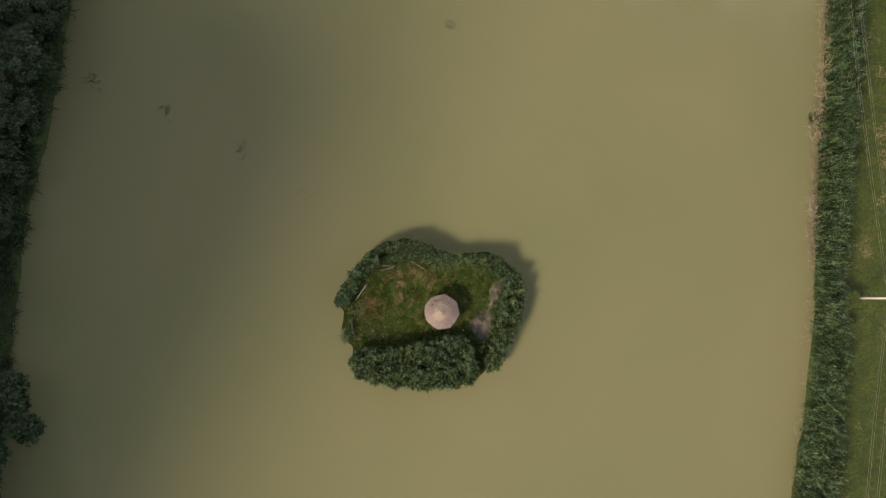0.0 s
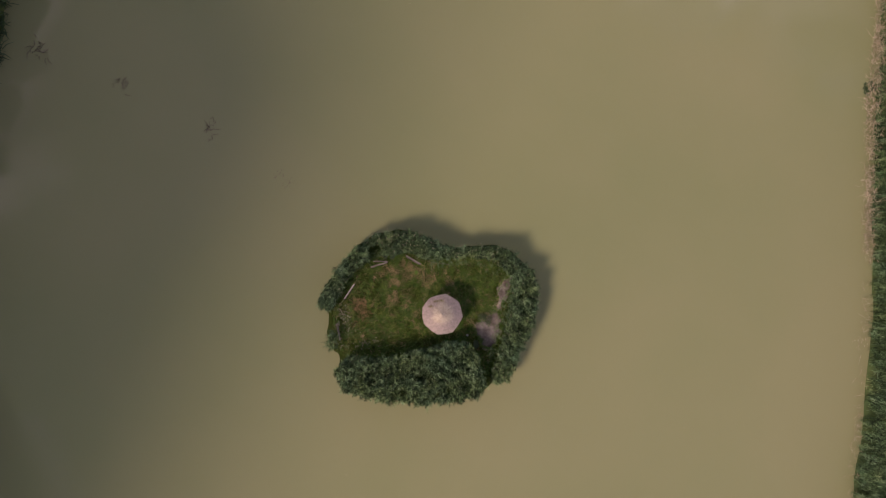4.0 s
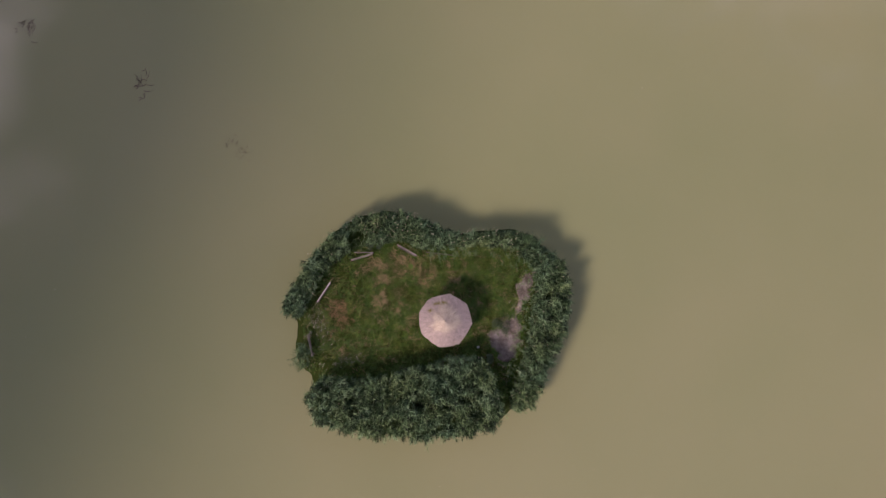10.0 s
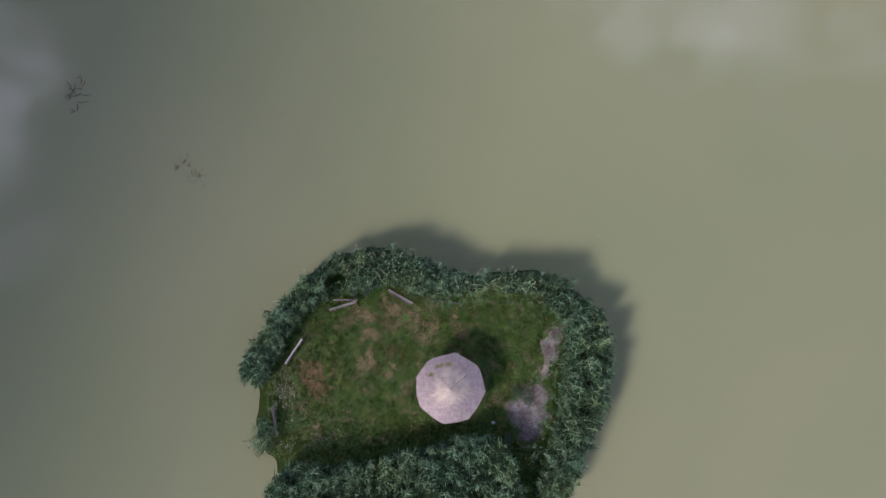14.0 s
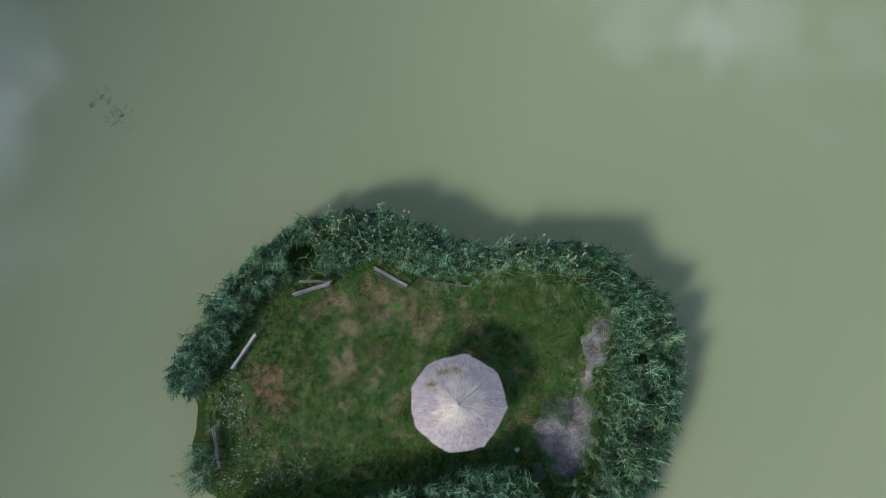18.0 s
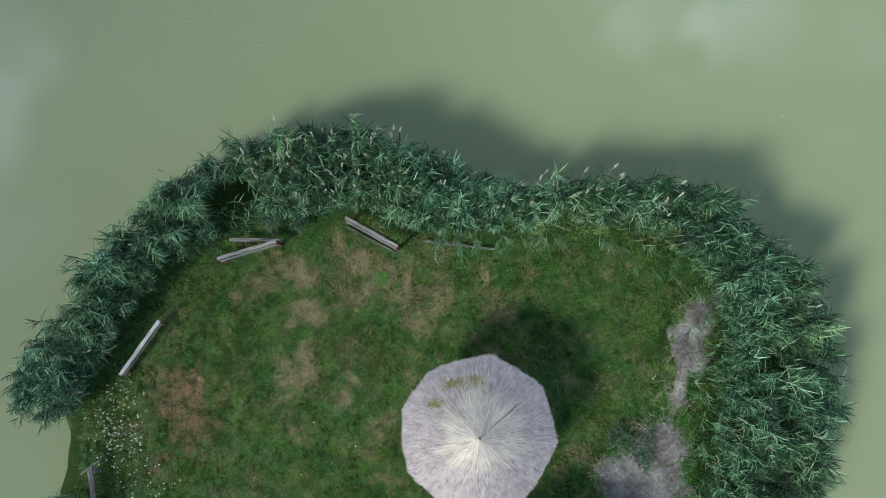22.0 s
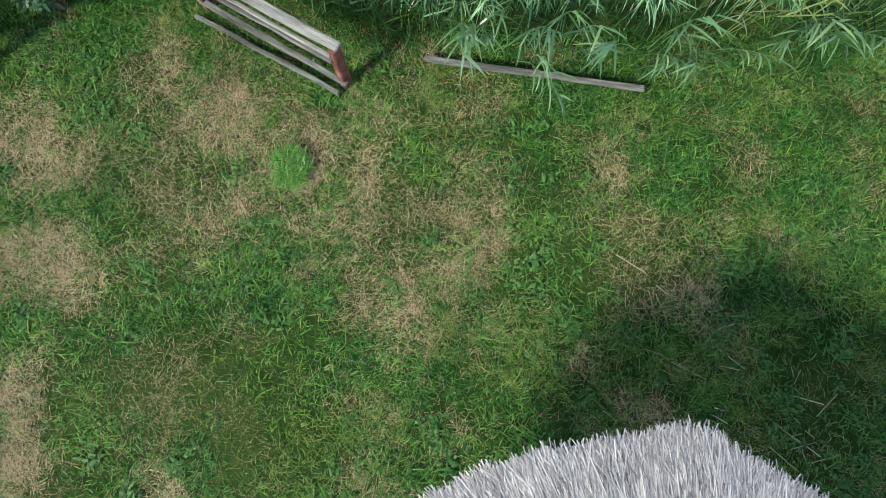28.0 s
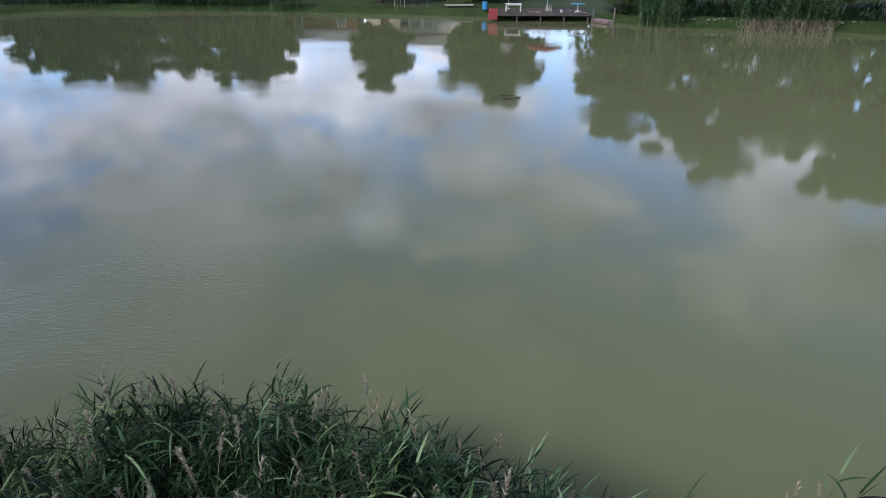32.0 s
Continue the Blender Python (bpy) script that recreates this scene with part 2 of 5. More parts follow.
M_THATCH_NEW = material("thatch_pale", [(0.09, 0.078, 0.07), (0.33, 0.30, 0.275), (0.52, 0.45, 0.355), (0.62, 0.58, 0.53)], scale=3.0, island=0.55, rough=0.8)
M_MOSS = material("moss", [(0.10, 0.10, 0.02), (0.20, 0.19, 0.04)], scale=9, island=0.5, rough=0.95)
M_WOOD = material("weathered_wood", [(0.05, 0.046, 0.043), (0.16, 0.153, 0.145), (0.30, 0.292, 0.28)], scale=3, stretch=(1, 9, 9), rough=0.85, bump=0.5, bump_scale=20, fine=0.3)
M_WOOD_DARK = material("darker_wood", [(0.028, 0.027, 0.024), (0.08, 0.078, 0.072), (0.155, 0.152, 0.143)], scale=3, stretch=(1, 9, 9), rough=0.85, bump=0.5, bump_scale=20)
M_RED = material("red_brown_paint", [(0.06, 0.018, 0.015), (0.14, 0.042, 0.034), (0.22, 0.11, 0.09)], scale=7, rough=0.7, bump=0.3)
M_BARK = material("bark", [(0.04, 0.03, 0.022), (0.11, 0.085, 0.06), (0.19, 0.16, 0.13)], scale=3, stretch=(3, 3, 0.6), rough=0.95, bump=0.8, bump_scale=12)
M_LEAF = material("tree_leaves", [(0.04, 0.088, 0.010), (0.09, 0.168, 0.024), (0.16, 0.245, 0.045)], scale=0.4, island=0.6, rough=0.55, through=0.25)
# own dark green of shrubs; on west bank trees it paints in cloud shade
M_LEAF_DARK = material("shrub_and_shaded_leaves", [(0.012, 0.03, 0.01), (0.026, 0.065, 0.025), (0.055, 0.11, 0.05)], scale=1.5, island=0.6, rough=0.5, through=0.2)
M_WHITE = material("white_petals", [(0.55, 0.56, 0.46), (0.76, 0.77, 0.68)], scale=20, rough=0.7)

# ---- builders ----
RNG = np.random.default_rng(7)


def mesh_np(name, verts, quads, mat, smooth=False, tone=None):
    """A mesh from arrays; a face whose last two corners agree is a triangle."""
    me = bpy.data.meshes.new(name)
    verts, quads = np.asarray(verts, np.float32), np.asarray(quads, np.int32)
    me.vertices.add(len(verts))
    me.vertices.foreach_set("co", verts.ravel())
    me.loops.add(quads.size)
    me.loops.foreach_set("vertex_index", quads.ravel())
    me.polygons.add(len(quads))
    me.polygons.foreach_set("loop_start", np.arange(0, quads.size, quads.shape[1], dtype=np.int32))
    me.polygons.foreach_set("use_smooth", np.full(len(quads), smooth))
    if tone is not None:
        me.attributes.new("tone", "FLOAT", "POINT").data.foreach_set("value", np.asarray(tone, np.float32))
    me.update(calc_edges=True)
    me.materials.append(mat)
    return me


def from_bm(name, bm, mat, smooth=False):
    me = bpy.data.meshes.new(name)
    bmesh.ops.recalc_face_normals(bm, faces=bm.faces)
    bm.to_mesh(me)
    bm.free()
    for p in me.polygons:
        p.use_smooth = smooth
    me.materials.append(mat)
    return me


def part(name, data, parent, m=None, label=""):
    ob = new(name, data)
    ob.parent = parent
    if m is not None:
        ob.matrix_basis = m
    return tagged(ob, label)


def empty(name, m, label, category, group="", kind=""):
    ob = new(name)
    ob.matrix_basis = m
    ob.empty_display_size = 0.2
    return tagged(ob, label, category, group, kind)


def inside(poly, pts):
    """Which points lie in the polygon."""
    poly, pts = np.asarray(poly, float), np.asarray(pts, float)
    a, b = poly, np.roll(poly, -1, 0)
    x, y = pts[:, :1], pts[:, 1:2]
    cross = (a[:, 1] > y) != (b[:, 1] > y)
    with np.errstate(divide="ignore", invalid="ignore"):
        at = (b[:, 0] - a[:, 0]) * (y - a[:, 1]) / (b[:, 1] - a[:, 1]) + a[:, 0]
    return (cross & (x < at)).sum(1) % 2 == 1


def edge_far(poly, pts):
    """Signed distance to the outline, positive inside."""
    poly, pts = np.asarray(poly, float), np.asarray(pts, float)
    a, b = poly, np.roll(poly, -1, 0)
    best = np.full(len(pts), 1e9)
    for p, q in zip(a, b):
        d = q - p
        s = np.clip(((pts - p) @ d) / (d @ d), 0, 1)
        best = np.minimum(best, np.hypot(*(pts - p - s[:, None] * d).T))
    return np.where(inside(poly, pts), best, -best)


def soft_poly(poly, step=0.6, wobble=0.15, seed=1):
    """The outline, rounded and made uneven."""
    p = np.asarray(poly, float)
    for _ in range(2):
        nxt = np.roll(p, -1, 0)
        p = np.stack([0.75 * p + 0.25 * nxt, 0.25 * p + 0.75 * nxt], 1).reshape(-1, 2)
    out = []
    for i, (a, b) in enumerate(zip(p, np.roll(p, -1, 0))):
        k = max(1, int(np.hypot(*(b - a)) / step))
        out += [a + (b - a) * j / k for j in range(k)]
    out = np.array(out)
    off = np.array([[noise.noise((x * 0.9, y * 0.9, seed)), noise.noise((x * 0.9, y * 0.9, seed + 7))] for x, y in out])
    return out + wobble * off


def scatter(poly, density, rng, margin=0.0):
    poly = np.asarray(poly, float)
    lo, hi = poly.min(0), poly.max(0)
    n = int(density * (hi - lo).prod())
    pts = lo + rng.random((n, 2)) * (hi - lo)
    pts = pts[inside(poly, pts)]
    return pts[edge_far(poly, pts) > margin] if margin else pts


def tussocks(poly, spacing, stems, spread, rng, margin=0.1):
    """Stems in clumps of uneven height: their places, and each one's clump's height and heading."""
    poly = np.asarray(poly, float)
    lo, hi = poly.min(0) - spacing, poly.max(0) + spacing
    cx, cy = np.meshgrid(np.arange(lo[0], hi[0], spacing), np.arange(lo[1], hi[1], spacing * 0.87))
    cx = cx + (np.arange(len(cx)) % 2)[:, None] * spacing / 2
    c = np.stack([cx.ravel(), cy.ravel()], -1) + rng.normal(0, spacing * 0.24, (cx.size, 2))
    high = np.clip(rng.normal(1.0, 0.12, len(c)), 0.68, 1.2)
    high[rng.random(len(c)) < 0.16] *= 0.72
    aim = rng.normal(0, 0.35, len(c))
    own = np.repeat(np.arange(len(c)), rng.poisson(stems, len(c)))
    p = c[own] + rng.normal(0, spread, (len(own), 2))
    ok = edge_far(poly, p) > margin
    return p[ok], high[own][ok], aim[own][ok]


def field(pts, scale, seed=0.0):
    return np.array([noise.noise((x * scale, y * scale, seed)) for x, y in pts])


def ribbon(base, way, side, length, width, droop, segs=3):
    """A blade: points along a bending line, with a pointed end."""
    v, q = [], []
    p, d = np.array(base, float), np.array(way, float)
    for i in range(segs + 1):
        s = i / segs
        w = width * (0.75 + 0.9 * s - 1.65 * s * s) if i < segs else width * 0.04
        v += [p - side * w / 2, p + side * w / 2]
        if i < segs:
            q.append([2 * i, 2 * i + 1, 2 * i + 3, 2 * i + 2])
        d = d + np.array([0, 0, -droop / segs])
        d /= np.linalg.norm(d)
        p = p + d * length / segs
    return v, q


def reed_form(rng, height, leaves=10, leaf=0.42, width=0.026, low=0.3, lean=0.18, stem_w=0.011, face=None, arch=False, fan=1.15):
    """One reed: a jointed stem and arching leaves."""
    v, q = [], []
    az = rng.uniform(0, 6.28) if face is None else face + rng.normal() * 0.3
    bend = rng.uniform(0.3, 1) * lean * height
    line = lambda s: np.array([math.cos(az) * bend * s * s, math.sin(az) * bend * s * s, height * s * (1 - 0.04 * s)])
    ks = np.linspace(0, 1, 4)
    for i, s in enumerate(ks):
        c, r = line(s), stem_w * (1 - 0.75 * s) / 2
        v += [c + r * np.array([math.cos(a), math.sin(a), 0]) for a in (0, 2.1, 4.2)]
        if i < 3:
            q += [[3 * i + j, 3 * i + (j + 1) % 3, 3 * i + 3 + (j + 1) % 3, 3 * i + 3 + j] for j in range(3)]
    turn = rng.uniform(0, 6.28)
    for k in range(leaves):
        s = low + (1 - low) * (k + rng.random() * 0.6) / leaves
        turn = turn + 3.14 + rng.uniform(-0.9, 0.9) if face is None else face + rng.normal() * fan
        crest = s > 0.9
        up = (rng.uniform(0.6, 1.7) if arch else rng.uniform(0.25, 1.0)) if not crest else rng.uniform(1.0, 3.2)
        way = np.array([math.cos(turn), math.sin(turn), up])
        way /= np.linalg.norm(way)
        side = np.array([-math.sin(turn), math.cos(turn), rng.uniform(-0.5, 0.5)])
        lv, lq = ribbon(line(min(s, 1)), way, side / np.linalg.norm(side), leaf * rng.uniform(0.65, 1.25) * (0.72 if arch and crest else 1.0), width * rng.uniform(0.7, 1.25), rng.uniform(1.0, 2.2) if arch and not crest else rng.uniform(0.2, 0.9), 4 if arch else 3)
        q += [[i + len(v) for i in f] for f in lq]
        v += lv
    return np.array(v), np.array(q)


def plume_form(rng, height):
    """A dead stalk with last year's feathery seed head, nodding to one side."""
    v, q = [], []
    az = rng.uniform(0, 6.28)
    ks = np.linspace(0, 1, 3)
    out = np.array([math.cos(az), math.sin(az), 0])
    line = lambda s: out * 0.22 * s * s * height * 0.4 + np.array([0, 0, height * s])
    for i, s in enumerate(ks):
        c, r = line(s), 0.0028
        v += [c + r * np.array([math.cos(a), math.sin(a), 0]) for a in (0, 2.1, 4.2)]
        if i < 2:
            q += [[3 * i + j, 3 * i + (j + 1) % 3, 3 * i + 3 + (j + 1) % 3, 3 * i + 3 + j] for j in range(3)]
    for k in range(46):
        s = 0.885 + 0.115 * rng.random()
        a = az + rng.normal() * 0.9
        way = np.array([math.cos(a) * 0.28, math.sin(a) * 0.28, rng.uniform(0.7, 1.4)])
        way /= np.linalg.norm(way)
        side = np.cross(way, rng.normal(size=3))
        lv, lq = ribbon(line(s), way, side / np.linalg.norm(side), rng.uniform(0.05, 0.085), rng.uniform(0.012, 0.02), 0.9, 2)
        q += [[i + len(v) for i in f] for f in lq]
        v += lv
    return np.array(v), np.array(q)


def tuft_form(rng, blades, length, width, spread, up=0.7, segs=2):
    v, q = [], []
    for _ in range(blades):
        a, r = rng.uniform(0, 6.28), spread * math.sqrt(rng.random())
        base = np.array([math.cos(a) * r, math.sin(a) * r, 0])
        t = rng.uniform(0, 6.28)
        way = np.array([math.cos(t), math.sin(t), rng.uniform(0.4, 2.2) * up])
        way /= np.linalg.norm(way)
        side = np.array([-math.sin(t), math.cos(t), 0])
        lv, lq = ribbon(base, way, side, length * rng.uniform(0.5, 1.3), width * rng.uniform(0.7, 1.3), rng.uniform(0.5, 1.6), segs)
        q += [[i + len(v) for i in f] for f in lq]
        v += lv
    return np.array(v), np.array(q)


def strewn(name, forms, pts, z, rng, mat, scale=(0.85, 1.15), tilt=0.08, wind=(0.0, 0.0), tall=None, spin=3.1416, heading=None):
    """Many turned and scaled copies of the forms in one mesh."""
    which = rng.integers(0, len(forms), len(pts))
    z = np.broadcast_to(np.asarray(z, float), (len(pts),))
    V, Q, T, base = [], [], [], 0
    for k, (fv, fq) in enumerate(forms):
        sel = np.nonzero(which == k)[0]
        if not len(sel):
            continue
        a, s = rng.uniform(-spin, spin, len(sel)), rng.uniform(*scale, len(sel))
        if heading is not None:
            a = a + heading[sel]
        if tall is not None:
            s = s * tall[sel]
        c, n = np.cos(a), np.sin(a)
        x = (fv[None, :, 0] * c[:, None] - fv[None, :, 1] * n[:, None]) * s[:, None]
        y = (fv[None, :, 0] * n[:, None] + fv[None, :, 1] * c[:, None]) * s[:, None]
        h = fv[None, :, 2] * s[:, None]
        tx, ty = rng.normal(wind[0], tilt, len(sel)), rng.normal(wind[1], tilt, len(sel))
        v = np.stack([x + tx[:, None] * h + pts[sel, 0][:, None], y + ty[:, None] * h + pts[sel, 1][:, None], h + z[sel][:, None]], -1)
        V.append(v.reshape(-1, 3))
        T.append(np.repeat(rng.random(len(sel)), len(fv)))
        Q.append((fq[None] + (np.arange(len(sel)) * len(fv))[:, None, None] + base).reshape(-1, 4))
        base += v.shape[0] * v.shape[1]
    return mesh_np(name, np.concatenate(V), np.concatenate(Q), mat, tone=np.concatenate(T))


def bar(size, bevel=0.006, wear=0.0, cuts=0, seed=1):
    """A sawn timber along x, its edges rounded and its faces a little uneven."""
    bm = bmesh.new()
    bmesh.ops.create_cube(bm, size=1)
    bmesh.ops.scale(bm, vec=size, verts=bm.verts)
    if cuts:
        long = [e for e in bm.edges if abs(e.verts[0].co.x - e.verts[1].co.x) > size[0] * 0.5]
        bmesh.ops.subdivide_edges(bm, edges=long, cuts=cuts)
    if bevel:
        sharp = [e for e in bm.edges if len(e.link_faces) == 2 and e.calc_face_angle(0) > 0.5]
        bmesh.ops.bevel(bm, geom=sharp, offset=bevel, segments=2, affect="EDGES")
    if wear:
        for v in bm.verts:
            v.co += wear * Vector([noise.noise(v.co * 3.1 + Vector((seed, k * 5, 0))) for k in range(3)])
    return bm


def tube(points, radii, sides=8):
    """A round tapered limb along points."""
    bm = bmesh.new()
    rings = []
    pts = [Vector(p) for p in points]
    for i, (p, r) in enumerate(zip(pts, radii)):
        d = (pts[min(i + 1, len(pts) - 1)] - pts[max(i - 1, 0)]).normalized()
        u = d.orthogonal().normalized()
        w = d.cross(u)
        rings.append([bm.verts.new(p + r * (math.cos(a) * u + math.sin(a) * w)) for a in [6.2832 * k / sides for k in range(sides)]])
    for a, b in zip(rings, rings[1:]):
        for k in range(sides):
            bm.faces.new((a[k], a[(k + 1) % sides], b[(k + 1) % sides], b[k]))
    bm.faces.new(rings[0])
    bm.faces.new(rings[-1])
    return bm


def merge(into, bm, m=None):
    """Adds one bmesh to another."""
    me = bpy.data.meshes.new("scratch")
    bm.to_mesh(me)
    bm.free()
    if m is not None:
        me.transform(m)
    into.from_mesh(me)
    bpy.data.meshes.remove(me)
    return into


def along(a, b, roll=0.0):
    """The pose of a timber whose middle lies between a and b and whose x axis runs along them."""
    a, b = Vector(a), Vector(b)
    return Matrix.Translation((a + b) / 2) @ (b - a).to_track_quat("X", "Z").to_matrix().to_4x4() @ pose(0, 0, 0, roll, 0, 0)


# ---- ground, water, island ----
POND = soft_poly([(46.3, 40), (46.2, 27), (45.2, 19), (44.6, 8), (44.5, -2), (43.9, -10), (42.6, -18), (41.3, -26), (40, -60), (-30, -68), (-50, -40), (-49.4, -14), (-49.0, 0), (-47.6, 12), (-45.6, 24), (-44.5, 36), (-49, 54), (-54, 74.5), (-36, 76), (-20, 75.5), (-12, 73.5), (-4, 71.5), (2, 71), (10, 68), (14, 63.5), (20, 61), (28, 59.5), (35, 57), (43, 50)], step=1.5, wobble=0.5)


def land_height(x, y):
    """The bank: a short slope up from the pond, then gently uneven land."""
    d = -edge_far(POND, np.stack([x, y], -1))
    up = np.clip((d + 1.5) / 3.0, 0, 1)
    rough = np.array([noise.noise((a * 0.08, b * 0.08, 3)) for a, b in zip(x, y)])
    return np.where(d > -1.5, -1.3 + 1.6 * up * up * (3 - 2 * up), -1.3) + np.where(d > 0, 0.25 * rough + np.clip(d, 0, 60) * 0.006, 0)


def axis_steps(lo, hi, step, reach):
    mid = list(np.arange(lo, hi + step, step))
    far = [step * 1.6**k for k in range(1, 18)]
    out_hi, out_lo = np.cumsum(far) + mid[-1], mid[0] - np.cumsum(far)
    return np.array(sorted([v for v in out_lo if v > -reach] + mid + [v for v in out_hi if v < reach]))


gx, gy = axis_steps(-62, 62, 1.25, 3000), axis_steps(-72, 96, 1.25, 3000)
GX, GY = np.meshgrid(gx, gy)
gz = land_height(GX.ravel(), GY.ravel())
nx, ny = len(gx), len(gy)
idx = np.arange(nx * ny).reshape(ny, nx)
quads = np.stack([idx[:-1, :-1], idx[:-1, 1:], idx[1:, 1:], idx[1:, :-1]], -1).reshape(-1, 4)
ground = new("ground", mesh_np("ground", np.stack([GX.ravel(), GY.ravel(), gz], -1), quads, M_LAND, True))
tagged(ground, "grassy bank and pond bed, uneven turf", "ground", kind="structure")

wx = np.linspace(-60, 55, 24)
wy = np.linspace(-72, 80, 30)
WX, WY = np.meshgrid(wx, wy)
idx = np.arange(WX.size).reshape(WX.shape)
quads = np.stack([idx[:-1, :-1], idx[:-1, 1:], idx[1:, 1:], idx[1:, :-1]], -1).reshape(-1, 4)
water = new("water", mesh_np("water", np.stack([WX.ravel(), WY.ravel(), np.full(WX.size, WATER_Z)], -1), quads, M_WATER, True))
tagged(water, "murky olive-green pond water, nearly still with faint ripples", "water", kind="structure")

OUTER = [(-12.0, -3.4), (-11.4, -1.9), (-9.9, 0.6), (-8.5, 2.5), (-6.4, 4.0), (-4.0, 4.6), (-2.2, 4.3), (-0.6, 3.8), (0.8, 3.0), (2.6, 2.9), (5.0, 3.2), (7.0, 3.0), (8.4, 1.9), (9.8, 0.6), (10.3, -1.5), (10.2, -3.4), (9.7, -5.2), (8.5, -7.6), (7.8, -10.0), (6.0, -10.7)]
INNER = [(-10.3, -3.9), (-9.2, -1.4), (-8.2, 0.2), (-6.9, 1.1), (-5.6, 1.7), (-4.0, 1.9), (-2.8, 2.2), (-1.3, 1.6), (0.5, 1.5), (2.8, 1.75), (5.2, 1.7), (6.6, 0.8), (7.35, 0.2), (7.65, -1.0), (7.3, -3.0), (7.0, -5.0), (6.65, -6.6), (6.15, -8.2), (5.75, -9.4), (5.6, -10.3)]
HEDGE = [(-8.6, -8.1), (-9.9, -9.6), (-9.1, -11.7), (-5.5, -12.4), (-1.1, -12.7), (2.8, -12.3), (5.0, -11.6), (5.0, -10.1), (4.5, -8.2), (3.6, -6.6), (1.0, -6.5), (-0.8, -7.2), (-2.6, -7.6), (-5.3, -8.3)]
CLUMP = [(-10.4, -5.8), (-10.9, -7.0), (-10.4, -7.8), (-9.6, -7.5), (-9.6, -6.3)]
ISLAND = OUTER + [(5.6, -11.3), (4.9, -12.0), (2.8, -12.6), (-1.1, -13.0), (-5.5, -12.7), (-9.1, -12.0), (-9.9, -10.0), (-9.2, -8.6), (-10.4, -7.8), (-10.9, -6.6), (-10.8, -5.2), (-10.7, -4.2)]
LAWN = INNER + [(5.0, -9.8), (4.2, -8.0), (3.0, -7.0), (0.6, -7.0), (-2.2, -7.6), (-5.3, -8.4), (-8.8, -8.6), (-10.0, -7.8), (-10.3, -6.5), (-10.2, -5.2)]
SAND = [(7.5, 0.1), (6.95, -0.3), (6.55, -0.9), (6.4, -1.6), (6.3, -2.4), (6.0, -3.2), (5.7, -3.7), (5.3, -4.2), (4.8, -4.5), (4.2, -4.8), (4.1, -5.6), (4.5, -6.4), (4.8, -7.2), (5.6, -7.6), (6.4, -6.8), (6.9, -5.6), (6.9, -4.4), (6.75, -3.4), (7.1, -2.6), (7.6, -2.0), (7.8, -1.1), (7.85, -0.4)]

ix, iy = np.meshgrid(np.arange(-13.5, 12, 0.22), np.arange(-14.5, 6.5, 0.22))
ip = np.stack([ix.ravel(), iy.ravel()], -1)
isl = soft_poly(ISLAND, 0.6, 0.25)
idist = edge_far(isl, ip)
up = np.clip((idist + 1.0) / 1.6, 0, 1)
iz = -1.1 + 1.1 * up * up * (3 - 2 * up) - 0.02 + 0.03 * field(ip, 0.8, 5) + 0.015 * field(ip, 3.0, 2)
idx = np.arange(ix.size).reshape(ix.shape)
quads = np.stack([idx[:-1, :-1], idx[:-1, 1:], idx[1:, 1:], idx[1:, :-1]], -1).reshape(-1, 4)
keep = (iz[quads] > -1.05).any(1)
island = new("island_ground", mesh_np("island_ground", np.stack([ip[:, 0], ip[:, 1], iz], -1), quads[keep], M_SOIL, True))
tagged(island, "low island of dark grassy soil in the pond", "ground", kind="structure")


def ground_at(pts):
    d = edge_far(isl, pts)
    u = np.clip((d + 1.0) / 1.6, 0, 1)
    return -1.1 + 1.1 * u * u * (3 - 2 * u) - 0.02


# bare trodden strip, laid just over the soil
sand_line = soft_poly(SAND, 0.3, 0.2, 4)
sx, sy = np.meshgrid(np.arange(4, 8.2, 0.12), np.arange(-9, 0.6, 0.12))
sp = np.stack([sx.ravel(), sy.ravel()], -1)
sd = edge_far(sand_line, sp) - 0.07 + 0.28 * field(sp, 2.6, 8) + 0.26 * field(sp, 1.1, 15) - 0.24 * np.exp(-((sp[:, 1] + 3.6) / 1.0) ** 2)
sz = np.clip(sd, -0.5, 0.2) * 0.22 + 0.0 + 0.012 * field(sp, 5, 3) + 0.03 * field(sp, 0.8, 5)
idx = np.arange(sx.size).reshape(sx.shape)
quads = np.stack([idx[:-1, :-1], idx[:-1, 1:], idx[1:, 1:], idx[1:, :-1]], -1).reshape(-1, 4)
keep = (sd[quads] > -0.4).any(1)
sand = new("bare_path", mesh_np("bare_path", np.stack([sp[:, 0], sp[:, 1], sz], -1), quads[keep], M_SAND, True))
tagged(sand, "strip of bare greyish-pink trodden earth at the lawn's edge", "ground", kind="structure")

# ---- reeds on the island ----
rr = np.random.default_rng(11)
DOWNWIND = radians(-62)
REEDS = [reed_form(rr, rr.uniform(1.62, 1.95), 17, 0.38, 0.0225, low=0.54, face=DOWNWIND, arch=True) for _ in range(28)]
REEDS_LOW = [reed_form(rr, rr.uniform(1.0, 1.6), 8, 0.34, 0.022, low=0.2, lean=0.4) for _ in range(10)]
REEDS_FAR = [reed_form(rr, rr.uniform(1.6, 1.92), 16, 0.36, 0.025, low=0.55, face=DOWNWIND, arch=True) for _ in range(16)]
PLUMES = [plume_form(rr, rr.uniform(1.82, 2.12)) for _ in range(8)]
DEAD = [reed_form(rr, rr.uniform(1.2, 1.8), 2, 0.3, 0.016, low=0.3, lean=0.3, stem_w=0.012) for _ in range(8)]
band = np.array(OUTER + INNER[::-1])
stand, clump_high, aim = tussocks(band, 0.40, 13, 0.082, rr)
gap = np.hypot(stand[:, 0] + 6.1, stand[:, 1] - 2.2)
